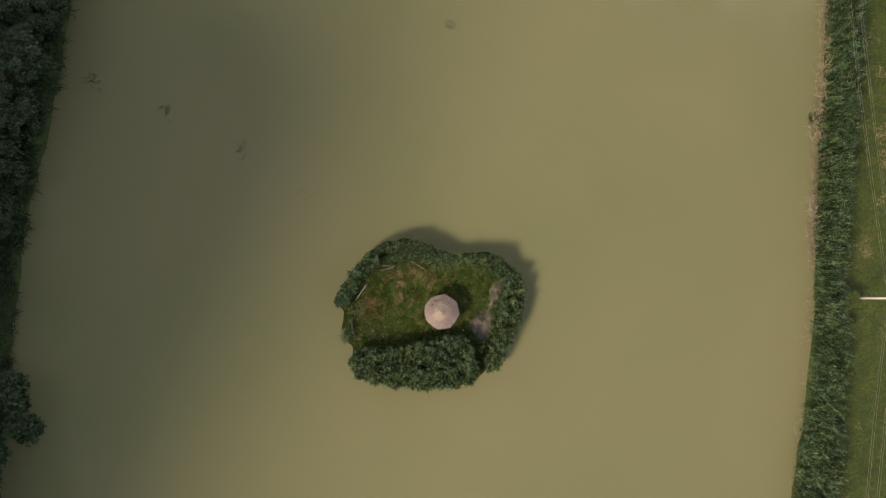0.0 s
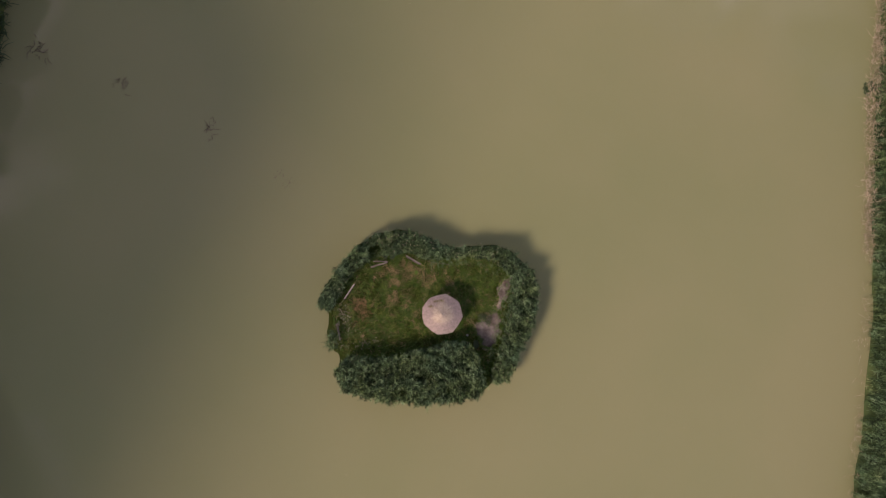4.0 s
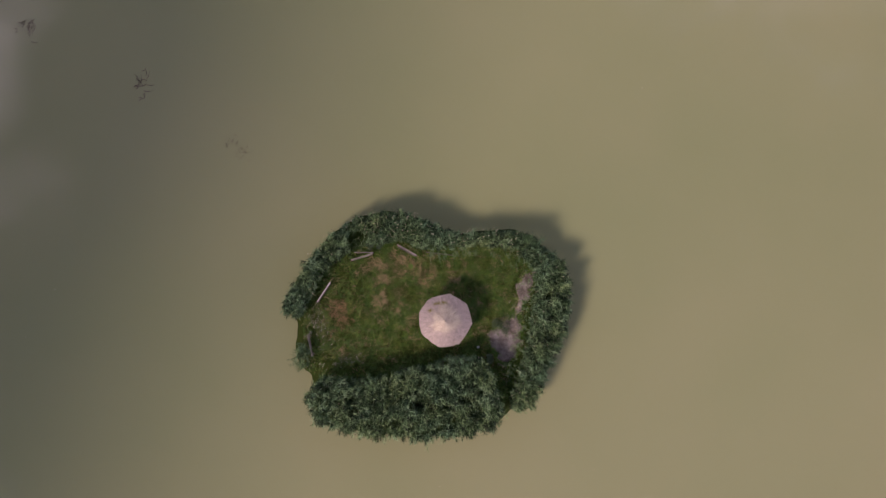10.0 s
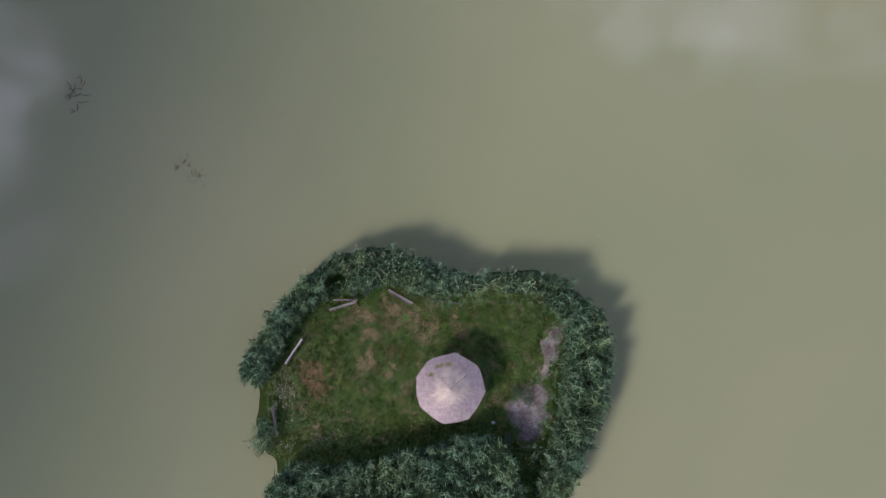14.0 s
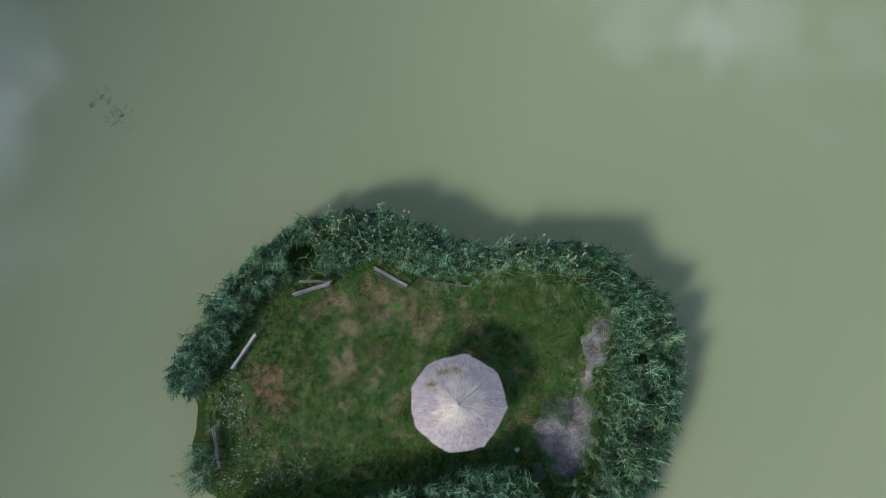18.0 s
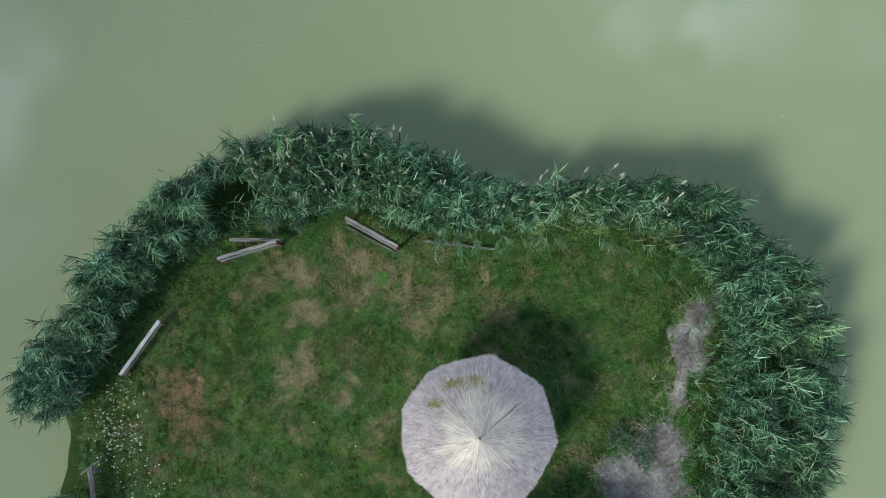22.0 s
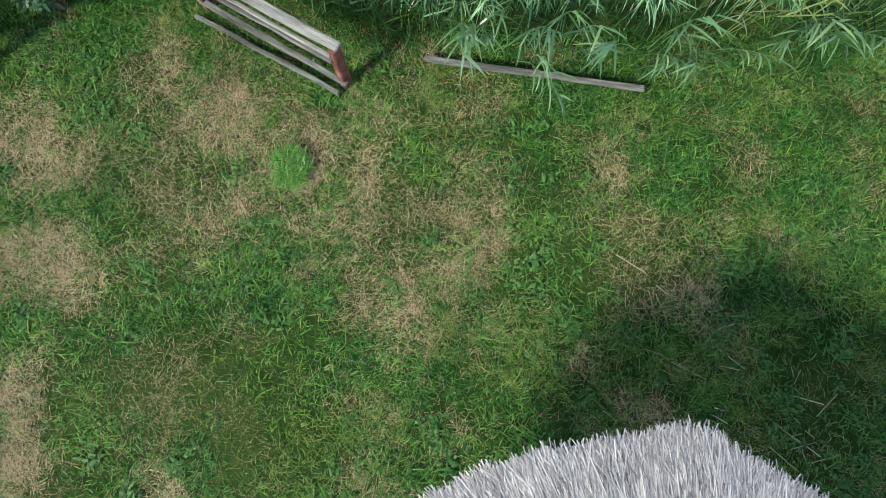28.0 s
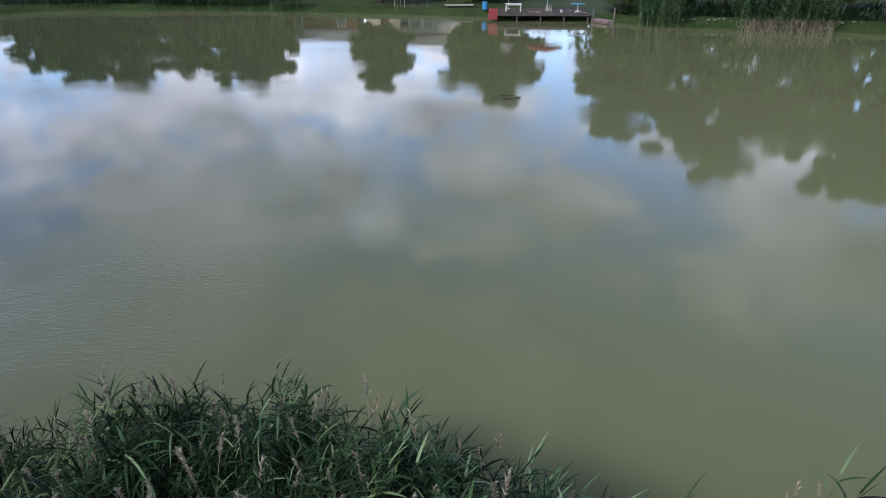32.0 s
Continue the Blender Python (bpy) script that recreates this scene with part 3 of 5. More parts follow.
ok = gap > 0.75 + 0.3 * rr.random(len(stand))
stand, clump_high, aim = stand[ok], clump_high[ok], aim[ok]
edge_in = np.minimum(edge_far(np.array(INNER + [(0, -4)]), stand) * -1, 9)
tallness = np.clip(0.66 + 0.34 * np.clip(edge_in / 0.8, 0, 1), 0, 1) * clump_high * (1 + 0.10 * field(stand, 0.7, 1))
for name, sel, label in (
    ("reed_bed", stand[:, 0] < -6.2, "dense green common reeds curving round the island's tip"),
    ("reed_bed", (stand[:, 0] >= -6.2) & (stand[:, 0] < 6.3), "dense green common reeds behind the wooden benches"),
    ("reed_bed", stand[:, 0] >= 6.3, "dense green common reeds beside the bare earth strip"),
):
    p, h = stand[sel], tallness[sel]
    bed = new(name, strewn("reeds", REEDS, p, ground_at(p), rr, M_REED, (0.9, 1.08), 0.06, (0.03, -0.03), h, 0.4, aim[sel]))
    tagged(bed, label, "reeds", "reed beds on the island", "stuff")
    pl = p[rr.random(len(p)) < (0.055 if label.find("benches") > 0 else 0.008)]
    part("seed_plumes", strewn("seed_plumes", PLUMES, pl, ground_at(pl), rr, M_PLUME, (0.92, 1.08), 0.07), bed, label="pale feathery seed heads on dead stalks")
    pl = p[rr.random(len(p)) < 0.07]
    part("dead_stalks", strewn("dead_stalks", DEAD, pl, ground_at(pl), rr, M_REED_DRY, (0.8, 1.0), 0.1, (0.05, -0.1)), bed, label="straw-coloured dead stalks among the green")
p, h, turn_ = tussocks(HEDGE, 0.46, 15, 0.095, rr)
bed = tagged(new("reed_bed", strewn("reeds", REEDS_FAR, p, ground_at(p), rr, M_REED, (1.0, 1.2), 0.07, (0.0, -0.03), h, 0.4, turn_)), "tall thick green reeds along the island's open side", "reeds", "reed beds on the island", "stuff")
pl = p[rr.random(len(p)) < 0.003]
part("seed_plumes", strewn("seed_plumes", PLUMES, pl, ground_at(pl), rr, M_PLUME), bed)
p = scatter(CLUMP, 60, rr)
tagged(new("reed_bed", strewn("reeds", REEDS_LOW, p, ground_at(p), rr, M_REED)), "small low clump of reeds at the water's edge", "reeds", "reed beds on the island", "stuff")

skirt = scatter(band, 34, rr)
skirt = skirt[(edge_far(np.array(INNER + [(0, -4)]), skirt) > -0.75) & ((skirt[:, 0] < 0.3) | (rr.random(len(skirt)) < 0.3))]
tagged(new("reed_skirt", strewn("reed_skirt", REEDS_LOW, skirt, ground_at(skirt), rr, M_REED, (0.45, 0.9), 0.15, (0.05, -0.15))), "young low reeds along the lawn's edge", "reeds", kind="stuff")

# dark weeds and grass under the reeds' edge
UNDER = [tuft_form(rr, 12, 0.24, 0.012, 0.09, 1.0) for _ in range(8)]
under = scatter(ISLAND, 60, rr, 0.75)
depth = edge_far(np.array(LAWN), under)
under = under[(depth < 0.12 + 0.55 * (under[:, 0] > 0.2) * rr.random(len(under))) & (depth > -0.7)]
M_UNDER = material("shade_grass", [(0.01, 0.034, 0.006), (0.03, 0.085, 0.014), (0.08, 0.15, 0.03)], scale=1.0, island=0.6, rough=0.6, spec=0.2, through=0.2)
tagged(new("undergrowth", strewn("undergrowth", UNDER, under, ground_at(under), rr, M_UNDER, (0.5, 1.3), 0.2)), "dark grass and weeds at the foot of the reeds", "grass", kind="stuff")

# lush dark grass in the lawn's sheltered corner
lush = scatter([(0.9, 1.7), (6.6, 1.2), (7.0, -0.4), (6.0, -2.6), (3.6, -3.0), (2.6, -1.0), (1.2, 0.2)], 34, rr)
lush = lush[field(lush, 1.2, 71) + rr.normal(0, 0.2, len(lush)) + 0.3 * (lush[:, 1] + 1.0) > -0.25]
tagged(new("lush_grass", strewn("lush_grass", UNDER, lush, ground_at(lush), rr, M_UNDER, (0.4, 0.9), 0.2)), "lush dark green grass in the lawn's corner", "grass", kind="stuff")

# ---- lawn ----
gr = np.random.default_rng(23)
DRY = [(-0.2, -0.15, 0.5), (-0.35, -0.7, 0.35), (-0.95, -0.35, 0.45), (-1.3, -1.1, 0.3), (-1.7, -0.2, 0.25), (-3.1, 0.05, 0.45), (-2.95, -0.5, 0.35), (-3.95, -0.85, 0.5), (-2.45, 0.6, 0.45), (-2.2, 0.95, 0.35), (-3.8, 0.1, 0.3), (1.4, -0.4, 0.4), (1.7, -0.9, 0.4), (-2.8, -1.85, 0.35), (-0.55, -1.35, 0.25), (0.3, -1.05, 0.25), (-3.8, -2.45, 0.45), (-4.8, 0.45, 0.6), (-7.45, -3.4, 0.95), (-7.6, -2.6, 0.5), (-7.1, -4.2, 0.6), (-3.55, -2.95, 0.45), (-4.4, -2.7, 0.4), (-3.95, -2.0, 0.3), (-5.5, 0.0, 0.4), (-1.8, -4.1, 0.4), (1.5, -1.85, 0.4), (3.0, -4.9, 0.35), (3.7, -4.7, 0.35), (-3.3, 0.9, 0.4)]


def dryness(pts):
    d = np.zeros(len(pts))
    pts = pts + 0.3 * np.stack([field(pts, 1.3, 61), field(pts, 1.3, 67)], -1) + 0.12 * np.stack([field(pts, 4.0, 62), field(pts, 4.0, 68)], -1)
    for x, y, r in DRY:
        d = np.maximum(d, 0.88 - np.hypot(pts[:, 0] - x, pts[:, 1] - y) / (1.5 * r))
    d += 0.36 * np.exp(-(((pts[:, 0] + 2.2) / 3.0) ** 2) - ((pts[:, 1] - 0.1) / 0.9) ** 2) + 0.22 * np.exp(-(((pts[:, 0] + 3.7) / 1.3) ** 2) - ((pts[:, 1] + 2.4) / 0.9) ** 2)
    return d + 0.6 * field(pts, 1.6, 9) + 0.5 * field(pts, 4.2, 4) + 0.3 * field(pts, 9.0, 14)


TUFTS = [tuft_form(gr, 17, 0.095, 0.0062, 0.068, 0.8) for _ in range(12)]
TUFTS_DRY = [tuft_form(gr, 44, 0.075, 0.0024, 0.08, 1.2, 1) for _ in range(8)]
lawn_pts = scatter(LAWN, 245, gr, 0.0)
near = (lawn_pts[:, 0] > -6) & (lawn_pts[:, 0] < 6) & (lawn_pts[:, 1] > -6)
lawn_pts = lawn_pts[near | (gr.random(len(lawn_pts)) < 0.36)]
bare = edge_far(sand_line, lawn_pts) + 0.35 * field(lawn_pts, 2.5, 6) + gr.normal(0, 0.2, len(lawn_pts)) > 0.22
lawn_pts = lawn_pts[~bare]
dry = dryness(lawn_pts) + gr.normal(0, 0.26, len(lawn_pts)) > 0.3
dry &= gr.random(len(lawn_pts)) < 0.82
g = lawn_pts[~dry]
lawn = new("lawn_grass", strewn("lawn_grass", TUFTS, g, ground_at(g), gr, M_GRASS, (0.6, 1.4), 0.1, (0.0, 0.0), np.clip(1.05 + 0.55 * field(g, 1.7, 51) + 0.5 * field(g, 4.5, 52), 0.7, 1.7)))
tagged(lawn, "rough green meadow grass on the island", "grass", kind="stuff")
g = lawn_pts[dry]
rusty = np.hypot(g[:, 0] + 7.5, (g[:, 1] + 3.9) * 0.75) < 1.25
M_RUST = material("grass_rusty", [(0.13, 0.075, 0.035), (0.25, 0.145, 0.075), (0.38, 0.25, 0.14)], scale=1.5, island=0.6, rough=0.8)
tagged(new("withered_grass", strewn("withered_grass", TUFTS_DRY, g[rusty], ground_at(g[rusty]) + 0.03, gr, M_RUST, (1.0, 1.8), 0.15)), "reddish-brown withered grass in the lawn", "grass", kind="stuff")
g = g[~rusty]
hay = new("dry_grass", strewn("dry_grass", TUFTS_DRY, g, ground_at(g), gr, M_GRASS_DRY, (1.1, 1.9), 0.15))
tagged(hay, "patches of brown dried grass in the lawn", "grass", kind="stuff")


TALL_TUFTS = [tuft_form(gr, 22, 0.16, 0.0036, 0.085, 1.2) for _ in range(8)]
M_GRASS_LIGHT = material("grass_light", [(0.06, 0.11, 0.018), (0.13, 0.185, 0.035), (0.25, 0.27, 0.08)], scale=1.2, island=0.6, rough=0.6, spec=0.2, through=0.25)
M_WEED = material("meadow_weeds", [(0.012, 0.044, 0.008), (0.04, 0.105, 0.02), (0.10, 0.185, 0.045)], scale=1.2, island=0.6, rough=0.55, spec=0.25, through=0.2)
t = scatter(LAWN, 62, gr, 0.05)
t = t[(field(t, 1.1, 21) + 0.6 * field(t, 3.1, 22) > 0.12) & (dryness(t) < 0.3) & (edge_far(sand_line, t) < -0.2)]
tagged(new("tall_grass", strewn("tall_grass", TALL_TUFTS, t, ground_at(t), gr, M_GRASS_LIGHT, (0.5, 1.2), 0.15, (0.1, -0.05))), "taller yellow-green grass tufts in the lawn", "grass", kind="stuff")
WEEDS = [tuft_form(gr, 14, 0.07, 0.022, 0.08, 0.4) for _ in range(8)]
t = scatter(LAWN, 45, gr, 0.05)
t = t[(field(t, 0.9, 31) + 0.6 * field(t, 2.7, 32) > 0.05) & (dryness(t) < 0.3) & (edge_far(sand_line, t) < -0.2)]
tagged(new("meadow_weeds", strewn("meadow_weeds", WEEDS, t, ground_at(t) + 0.03, gr, M_WEED, (0.5, 1.3), 0.15)), "broad-leaved meadow weeds among the grass", "weeds", kind="stuff")
SEEDY = [tuft_form(gr, 20, 0.13, 0.0022, 0.08, 1.3, 1) for _ in range(6)]
t = scatter(LAWN, 170, gr, 0.05)
t = t[dryness(t) + gr.normal(0, 0.3, len(t)) > 0.28]
tagged(new("seeding_grass", strewn("seeding_grass", SEEDY, t, ground_at(t), gr, M_GRASS_DRY, (0.6, 1.2), 0.2)), "wispy dried seeding grass over the brown patches", "grass", kind="stuff")


# ---- thatched parasol ----
def thatched_parasol(x, y, apex, rim, radius):
    top = empty("thatched_parasol", pose(x, y, 0), "many-sided thatched reed parasol with greyed straw on a wooden pole", "parasol")
    pr = np.random.default_rng(3)
    # eight uneven sides
    corners = [radians(a) for a in (-152, -101, -58, -5, 35.5, 79, 130, 164)]

    def reach(a):
        a = (a - corners[0]) % (2 * math.pi)
        spans = [(c - corners[0]) % (2 * math.pi) for c in corners] + [2 * math.pi]
        k = max(i for i in range(8) if spans[i] <= a + 1e-9)
        half = (spans[k + 1] - spans[k]) / 2
        side = math.cos(half) / math.cos(a - spans[k] - half)
        return radius * (0.38 + 0.62 * side) * (1 + 0.022 * noise.noise((2.6 * math.cos(a), 2.6 * math.sin(a), 4)) + 0.014 * noise.noise((9 * math.cos(a), 9 * math.sin(a), 2)))

    def height(s):
        return apex - (apex - rim) * (0.92 * s + 0.08 * s * s)

    bm = bmesh.new()
    rings = []
    for s, dz in ((0.02, 0.0), (0.35, 0.0), (0.7, 0.0), (0.985, 0.0), (0.985, -0.12), (0.5, -0.1), (0.05, -0.1)):
        rings.append([bm.verts.new((s * reach(a) * math.cos(a), s * reach(a) * math.sin(a), height(s) + dz - 0.03)) for a in [6.2832 * k / 48 for k in range(48)]])
    for a, b in zip(rings, rings[1:]):
        for k in range(48):
            bm.faces.new((a[k], a[(k + 1) % 48], b[(k + 1) % 48], b[k]))
    bm.faces.new(rings[0])
    core = part("thatch_roof", from_bm("thatch_roof", bm, M_THATCH), top)

    def straws(count, s0, s1, lift, width, mat, name, jitter, short, long):
        v, q = [], []
        for _ in range(count):
            a = pr.uniform(0, 6.2832)
            seam = abs((a - radians(38) + math.pi) % 6.2832 - math.pi)
            if seam < 0.012:
                continue
            far_end = s1 if name != "straw_cap" else s1 * (1 + 0.55 * noise.noise((4.5 * math.cos(a), 4.5 * math.sin(a), 8))) * (0.6 + 0.5 * max(0.0, math.cos((a - radians(82)) * 1.0)) ** 2 + 0.42 * max(0.0, math.cos(a - radians(-8))) ** 6 + 0.25 * max(0.0, math.cos(a - radians(205))) ** 4)
            u0 = s0 + (far_end - s0) * (1 - math.sqrt(pr.random())) * 0.9 if name == "straw_cap" else math.sqrt(pr.uniform(s0 * s0, 1.0)) - 0.06
            u1 = min(u0 + pr.uniform(short, long), far_end + pr.normal() * jitter)
            if u1 - u0 < 0.04:
                u0 = u1 - short
            da = pr.normal() * 0.03
            base = len(v)
            for u, b in ((u0, a), ((u0 + u1) / 2, a + da / 2), (u1, a + da)):
                r = u * reach(b)
                w = width * pr.uniform(0.7, 1.2)
                c = np.array([r * math.cos(b), r * math.sin(b), height(max(u, 0)) + lift * pr.random() + 0.004])
                side = np.array([-math.sin(b), math.cos(b), pr.uniform(-0.4, 0.4)]) * w / 2
                v += [c - side, c + side]
            q += [[base, base + 1, base + 3, base + 2], [base + 2, base + 3, base + 5, base + 4]]
        return part(name, mesh_np(name, v, q, mat), core)

    tagged(straws(46000, 0.25, 1.0, 0.03, 0.0066, M_THATCH, "straw_layer", 0.012, 0.06, 0.17), "greyed straw of the lower layer")
    tagged(straws(11000, 0.02, 0.60, 0.06, 0.0062, M_THATCH_NEW, "straw_cap", 0.10, 0.15, 0.4), "paler bleached straw round the peak")
    # slit between straw bundles: its shade is drawn as a thin dark tube
    seam_line = [(u * radius * math.cos(radians(38)), u * radius * math.sin(radians(38)), height(u) + 0.045) for u in (0.14, 0.3, 0.5, 0.66)]
    part("seam", from_bm("seam", tube(seam_line, [0.013, 0.015, 0.012, 0.005], 6), M_WOOD_DARK, True), core, label="dark strip put in for the shaded slit between straw bundles")
    # the tied tip
    bm = tube([(0, 0, apex - 0.08), (0.01, 0, apex + 0.05), (0.015, 0.01, apex + 0.09)], [0.05, 0.035, 0.02], 8)
    part("peak_knot", from_bm("peak_knot", bm, M_WOOD_DARK, True), top, label="dark tied tip of the thatch")
    for cx, cy in ((-0.75, 1.25), (-0.5, 1.32), (-0.15, 1.38), (-1.15, 0.72), (-1.05, 0.8), (0.05, 1.3)):
        v, q = [], []
        for _ in range(60):
            px, py = cx + pr.normal() * 0.09, cy + pr.normal() * 0.06
            u = math.hypot(px, py) / radius
            t = pr.uniform(0, 6.28)
            lv, lq = ribbon((px, py, height(u) + 0.03), np.array([math.cos(t) * 0.6, math.sin(t) * 0.6, 0.5]), np.array([-math.sin(t), math.cos(t), 0]), 0.06, 0.02, 1.0, 2)
            q += [[i + len(v) for i in f] for f in lq]
            v += lv
        part("moss_tuft", mesh_np("moss", v, q, M_MOSS), core, label="yellow-green moss on the straw")["kind"] = "stuff"
    part("pole", from_bm("pole", tube([(0, 0, -0.3), (0.01, 0, 1.2), (0, 0, apex - 0.15)], [0.075, 0.07, 0.06], 12), M_WOOD, True), top)
    for k, a in enumerate(corners):
        r = reach(a)
        rafter = tube([(0.05 * math.cos(a), 0.05 * math.sin(a), apex - 0.2), (0.93 * r * math.cos(a), 0.93 * r * math.sin(a), height(0.93) - 0.15)], [0.035, 0.03], 7)
        part("rafter", from_bm("rafter", rafter, M_WOOD, True), top)
        if k % 2 == 0:
            strut = tube([(0.06 * math.cos(a), 0.06 * math.sin(a), 1.25), (0.5 * r * math.cos(a), 0.5 * r * math.sin(a), height(0.5) - 0.17)], [0.03, 0.03], 7)
            part("strut", from_bm("strut", strut, M_WOOD, True), top)
    return top


thatched_parasol(0.80, -3.97, 2.50, 1.64, 2.02)


# ---- benches and timbers on the lawn ----
def plank_bench(a, b, label, low_plank=True):
    """Two red posts, a broad weathered top plank, two boards under it and a plank lying at the foot."""
    a, b = Vector(a), Vector(b)
    mid, length = (a + b) / 2, (b - a).length
    turn = math.degrees(math.atan2(b.y - a.y, b.x - a.x))
    top = empty("wooden_bench", pose(mid.x, mid.y, 0, 0, 0, turn), label, "bench", "weathered benches on the island")
    part("top_plank", from_bm("top_plank", bar((length, 0.09, 0.04), 0.008, 0.012, 9, 2), M_WOOD), top, pose(0, 0.03, 0.70, 4, 0, 0))
    part("board", from_bm("board", bar((length - 0.1, 0.028, 0.045), 0.006, 0.01, 9, 5), M_WOOD), top, pose(0, -0.045, 0.635, -6, 0, 0))
    # second board and foot planks use a darker wood than the top plank
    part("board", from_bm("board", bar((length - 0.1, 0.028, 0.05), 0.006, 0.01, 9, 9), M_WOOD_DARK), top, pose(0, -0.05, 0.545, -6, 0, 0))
    for s in (-1, 1):
        part("post", from_bm("post", bar((0.065, 0.11, 0.80), 0.008, 0.012, 0, 3 + s), M_RED), top, pose(s * (length / 2 - 0.05), 0.035, 0.28, 3, 0, 0), "peeling red-brown painted post")
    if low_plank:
        part("foot_plank", from_bm("foot_plank", bar((length, 0.06, 0.03), 0.008, 0.015, 9, 12), M_WOOD_DARK), top, pose(0, 0.0, 0.12, 10, 0.5, 0), "dark plank at the foot")
        part("foot_plank", from_bm("foot_plank", bar((length * 0.97, 0.045, 0.03), 0.008, 0.015, 9, 15), M_WOOD_DARK), top, pose(0, -0.11, 0.05, 6, -0.5, 1), "dark plank at the foot")
    return top


plank_bench((-2.93, 1.80, 0), (-1.43, 0.98, 0), "weathered grey plank bench with red-brown posts before the reeds")
plank_bench((-6.48, 0.58, 0), (-4.83, 1.10, 0), "greyed plank bench with red-brown posts, its boards sagging", False)


def loose_timber(a, b, size, mat, label, name="plank", round_r=0):
    if round_r:
        va, vb = Vector(a), Vector(b)
        bm = tube([va.lerp(vb, k / 6) + Vector((0, 0, 0.01 * math.sin(k * 2.1))) for k in range(7)], [round_r * (1 + 0.08 * math.sin(k * 3.3)) for k in range(7)], 12)
        return tagged(new(name, from_bm(name, bm, mat, True)), label, "timber")
    d = (Vector(b) - Vector(a)).length
    ob = new(name, from_bm(name, bar((d, *size), 0.008, 0.015, 9, 4), mat))
    ob.matrix_basis = along(a, b)
    return tagged(ob, label, "timber")


def low_bench(a, b, label):
    """A broad pale board with a narrow one beside it, on two short posts."""
    a, b = Vector(a), Vector(b)
    mid, length = (a + b) / 2, (b - a).length
    top = empty("low_bench", pose(mid.x, mid.y, 0, 0, 0, math.degrees(math.atan2(b.y - a.y, b.x - a.x))), label, "bench", "weathered benches on the island")
    part("seat_board", from_bm("seat_board", bar((length, 0.105, 0.05), 0.016, 0.018, 9, 31), M_WOOD_PALE), top, pose(0, 0.03, 0.36, 3, 0, 0))
    part("edge_board", from_bm("edge_board", bar((length * 0.96, 0.03, 0.05), 0.008, 0.018, 9, 33), M_WOOD_DARK), top, pose(0, -0.07, 0.33, -5, 0, 0))
    for s in (-1, 1):
        part("post", from_bm("post", bar((0.07, 0.10, 0.42), 0.008, 0.012, 0, 35 + s), M_RED), top, pose(s * (length / 2 - 0.09), 0.0, 0.12), "peeling red-brown painted post")
    return top


M_WOOD_PALE = material("bleached_wood", [(0.16, 0.155, 0.155), (0.34, 0.335, 0.335), (0.50, 0.49, 0.49)], scale=3, stretch=(1, 9, 9), rough=0.85, bump=0.5, bump_scale=20, fine=0.3)
low_bench((-9.08, -2.66, 0), (-8.10, -1.13, 0), "bleached pale plank bench low in the grass")
loose_timber((-6.30, 1.22, 0.30), (-4.80, 1.22, 0.30), (0.10, 0.04), M_WOOD, "pale weathered plank propped behind the bench")
loose_timber((-0.72, 1.28, 0.10), (1.36, 1.05, 0.10), (0.055, 0.045), M_WOOD_DARK, "grey rail lying under the leaning reeds", "fallen_rail")

# ---- cloud that shades one side of the pond ----
M_CLOUD = material("cloud_white", [(0.75, 0.76, 0.78), (0.9, 0.9, 0.9)], scale=0.02, rough=1.0, spec=0.0)


def cumulus(x, y, z, size, turn, label):
    """A flat-bottomed heap of billows, in one lumpy skin."""
    cr = np.random.default_rng(5)
    bm = bmesh.new()
    for k in range(99):
        u, v = (k % 9) / 4 - 1 + cr.uniform(-0.1, 0.1), (k // 9) / 5 - 1 + cr.uniform(-0.08, 0.08)
        r = size * 0.15 * (1.2 - 0.4 * max(abs(u), abs(v))) * cr.uniform(0.85, 1.25)
        puff = bmesh.new()
        bmesh.ops.create_icosphere(puff, subdivisions=3, radius=r)
        for w in puff.verts:
            w.co *= 1 + 0.22 * noise.noise(w.co * (2.2 / r) + Vector((k, 0, 0)))
            w.co.z = max(w.co.z, -0.12 * r) * 0.7
        merge(bm, puff, pose(u * size * 0.5, v * size * 0.85, 0))
    ob = new("cloud", from_bm("cloud", bm, M_CLOUD, True))
    ob.matrix_basis = pose(x, y, z, 0, 0, turn)
    return tagged(ob, label, "cloud", kind="structure")


CLOUD_Z = 72.0
reach_x, reach_y = -sun_way.x / sun_way.z * CLOUD_Z, -sun_way.y / sun_way.z * CLOUD_Z
cumulus(-141 - reach_x, -70 - reach_y, CLOUD_Z, 150, -17, "grey-white cumulus cloud drifting before the sun")

# ---- water's litter ----
dr = np.random.default_rng(31)


def sunken_branch(x, y, size, label):
    """Twigs of a sunken bough that just break the surface."""
    bm = bmesh.new()
    thick = 0.014 + 0.016 * size * (size > 0.8)
    for k in range(22):
        a, s = dr.uniform(0, 6.28), size * dr.uniform(0.25, 0.8)
        px, py = dr.normal() * size * 0.36, dr.normal() * size * 0.3
        merge(bm, tube([(px, py, -0.06), (px + 0.5 * s * math.cos(a), py + 0.5 * s * math.sin(a), dr.uniform(0.01, 0.05)), (px + s * math.cos(a + 0.3), py + s * math.sin(a + 0.3), dr.uniform(-0.03, 0.01))], [thick, 0.8 * thick, 0.3 * thick], 5))
    ob = new("sunken_branch", from_bm("sunken_branch", bm, M_BARK, True))
    ob.matrix_basis = pose(x, y, WATER_Z)
    return tagged(ob, label, "branch", "sunken branches in the pond")


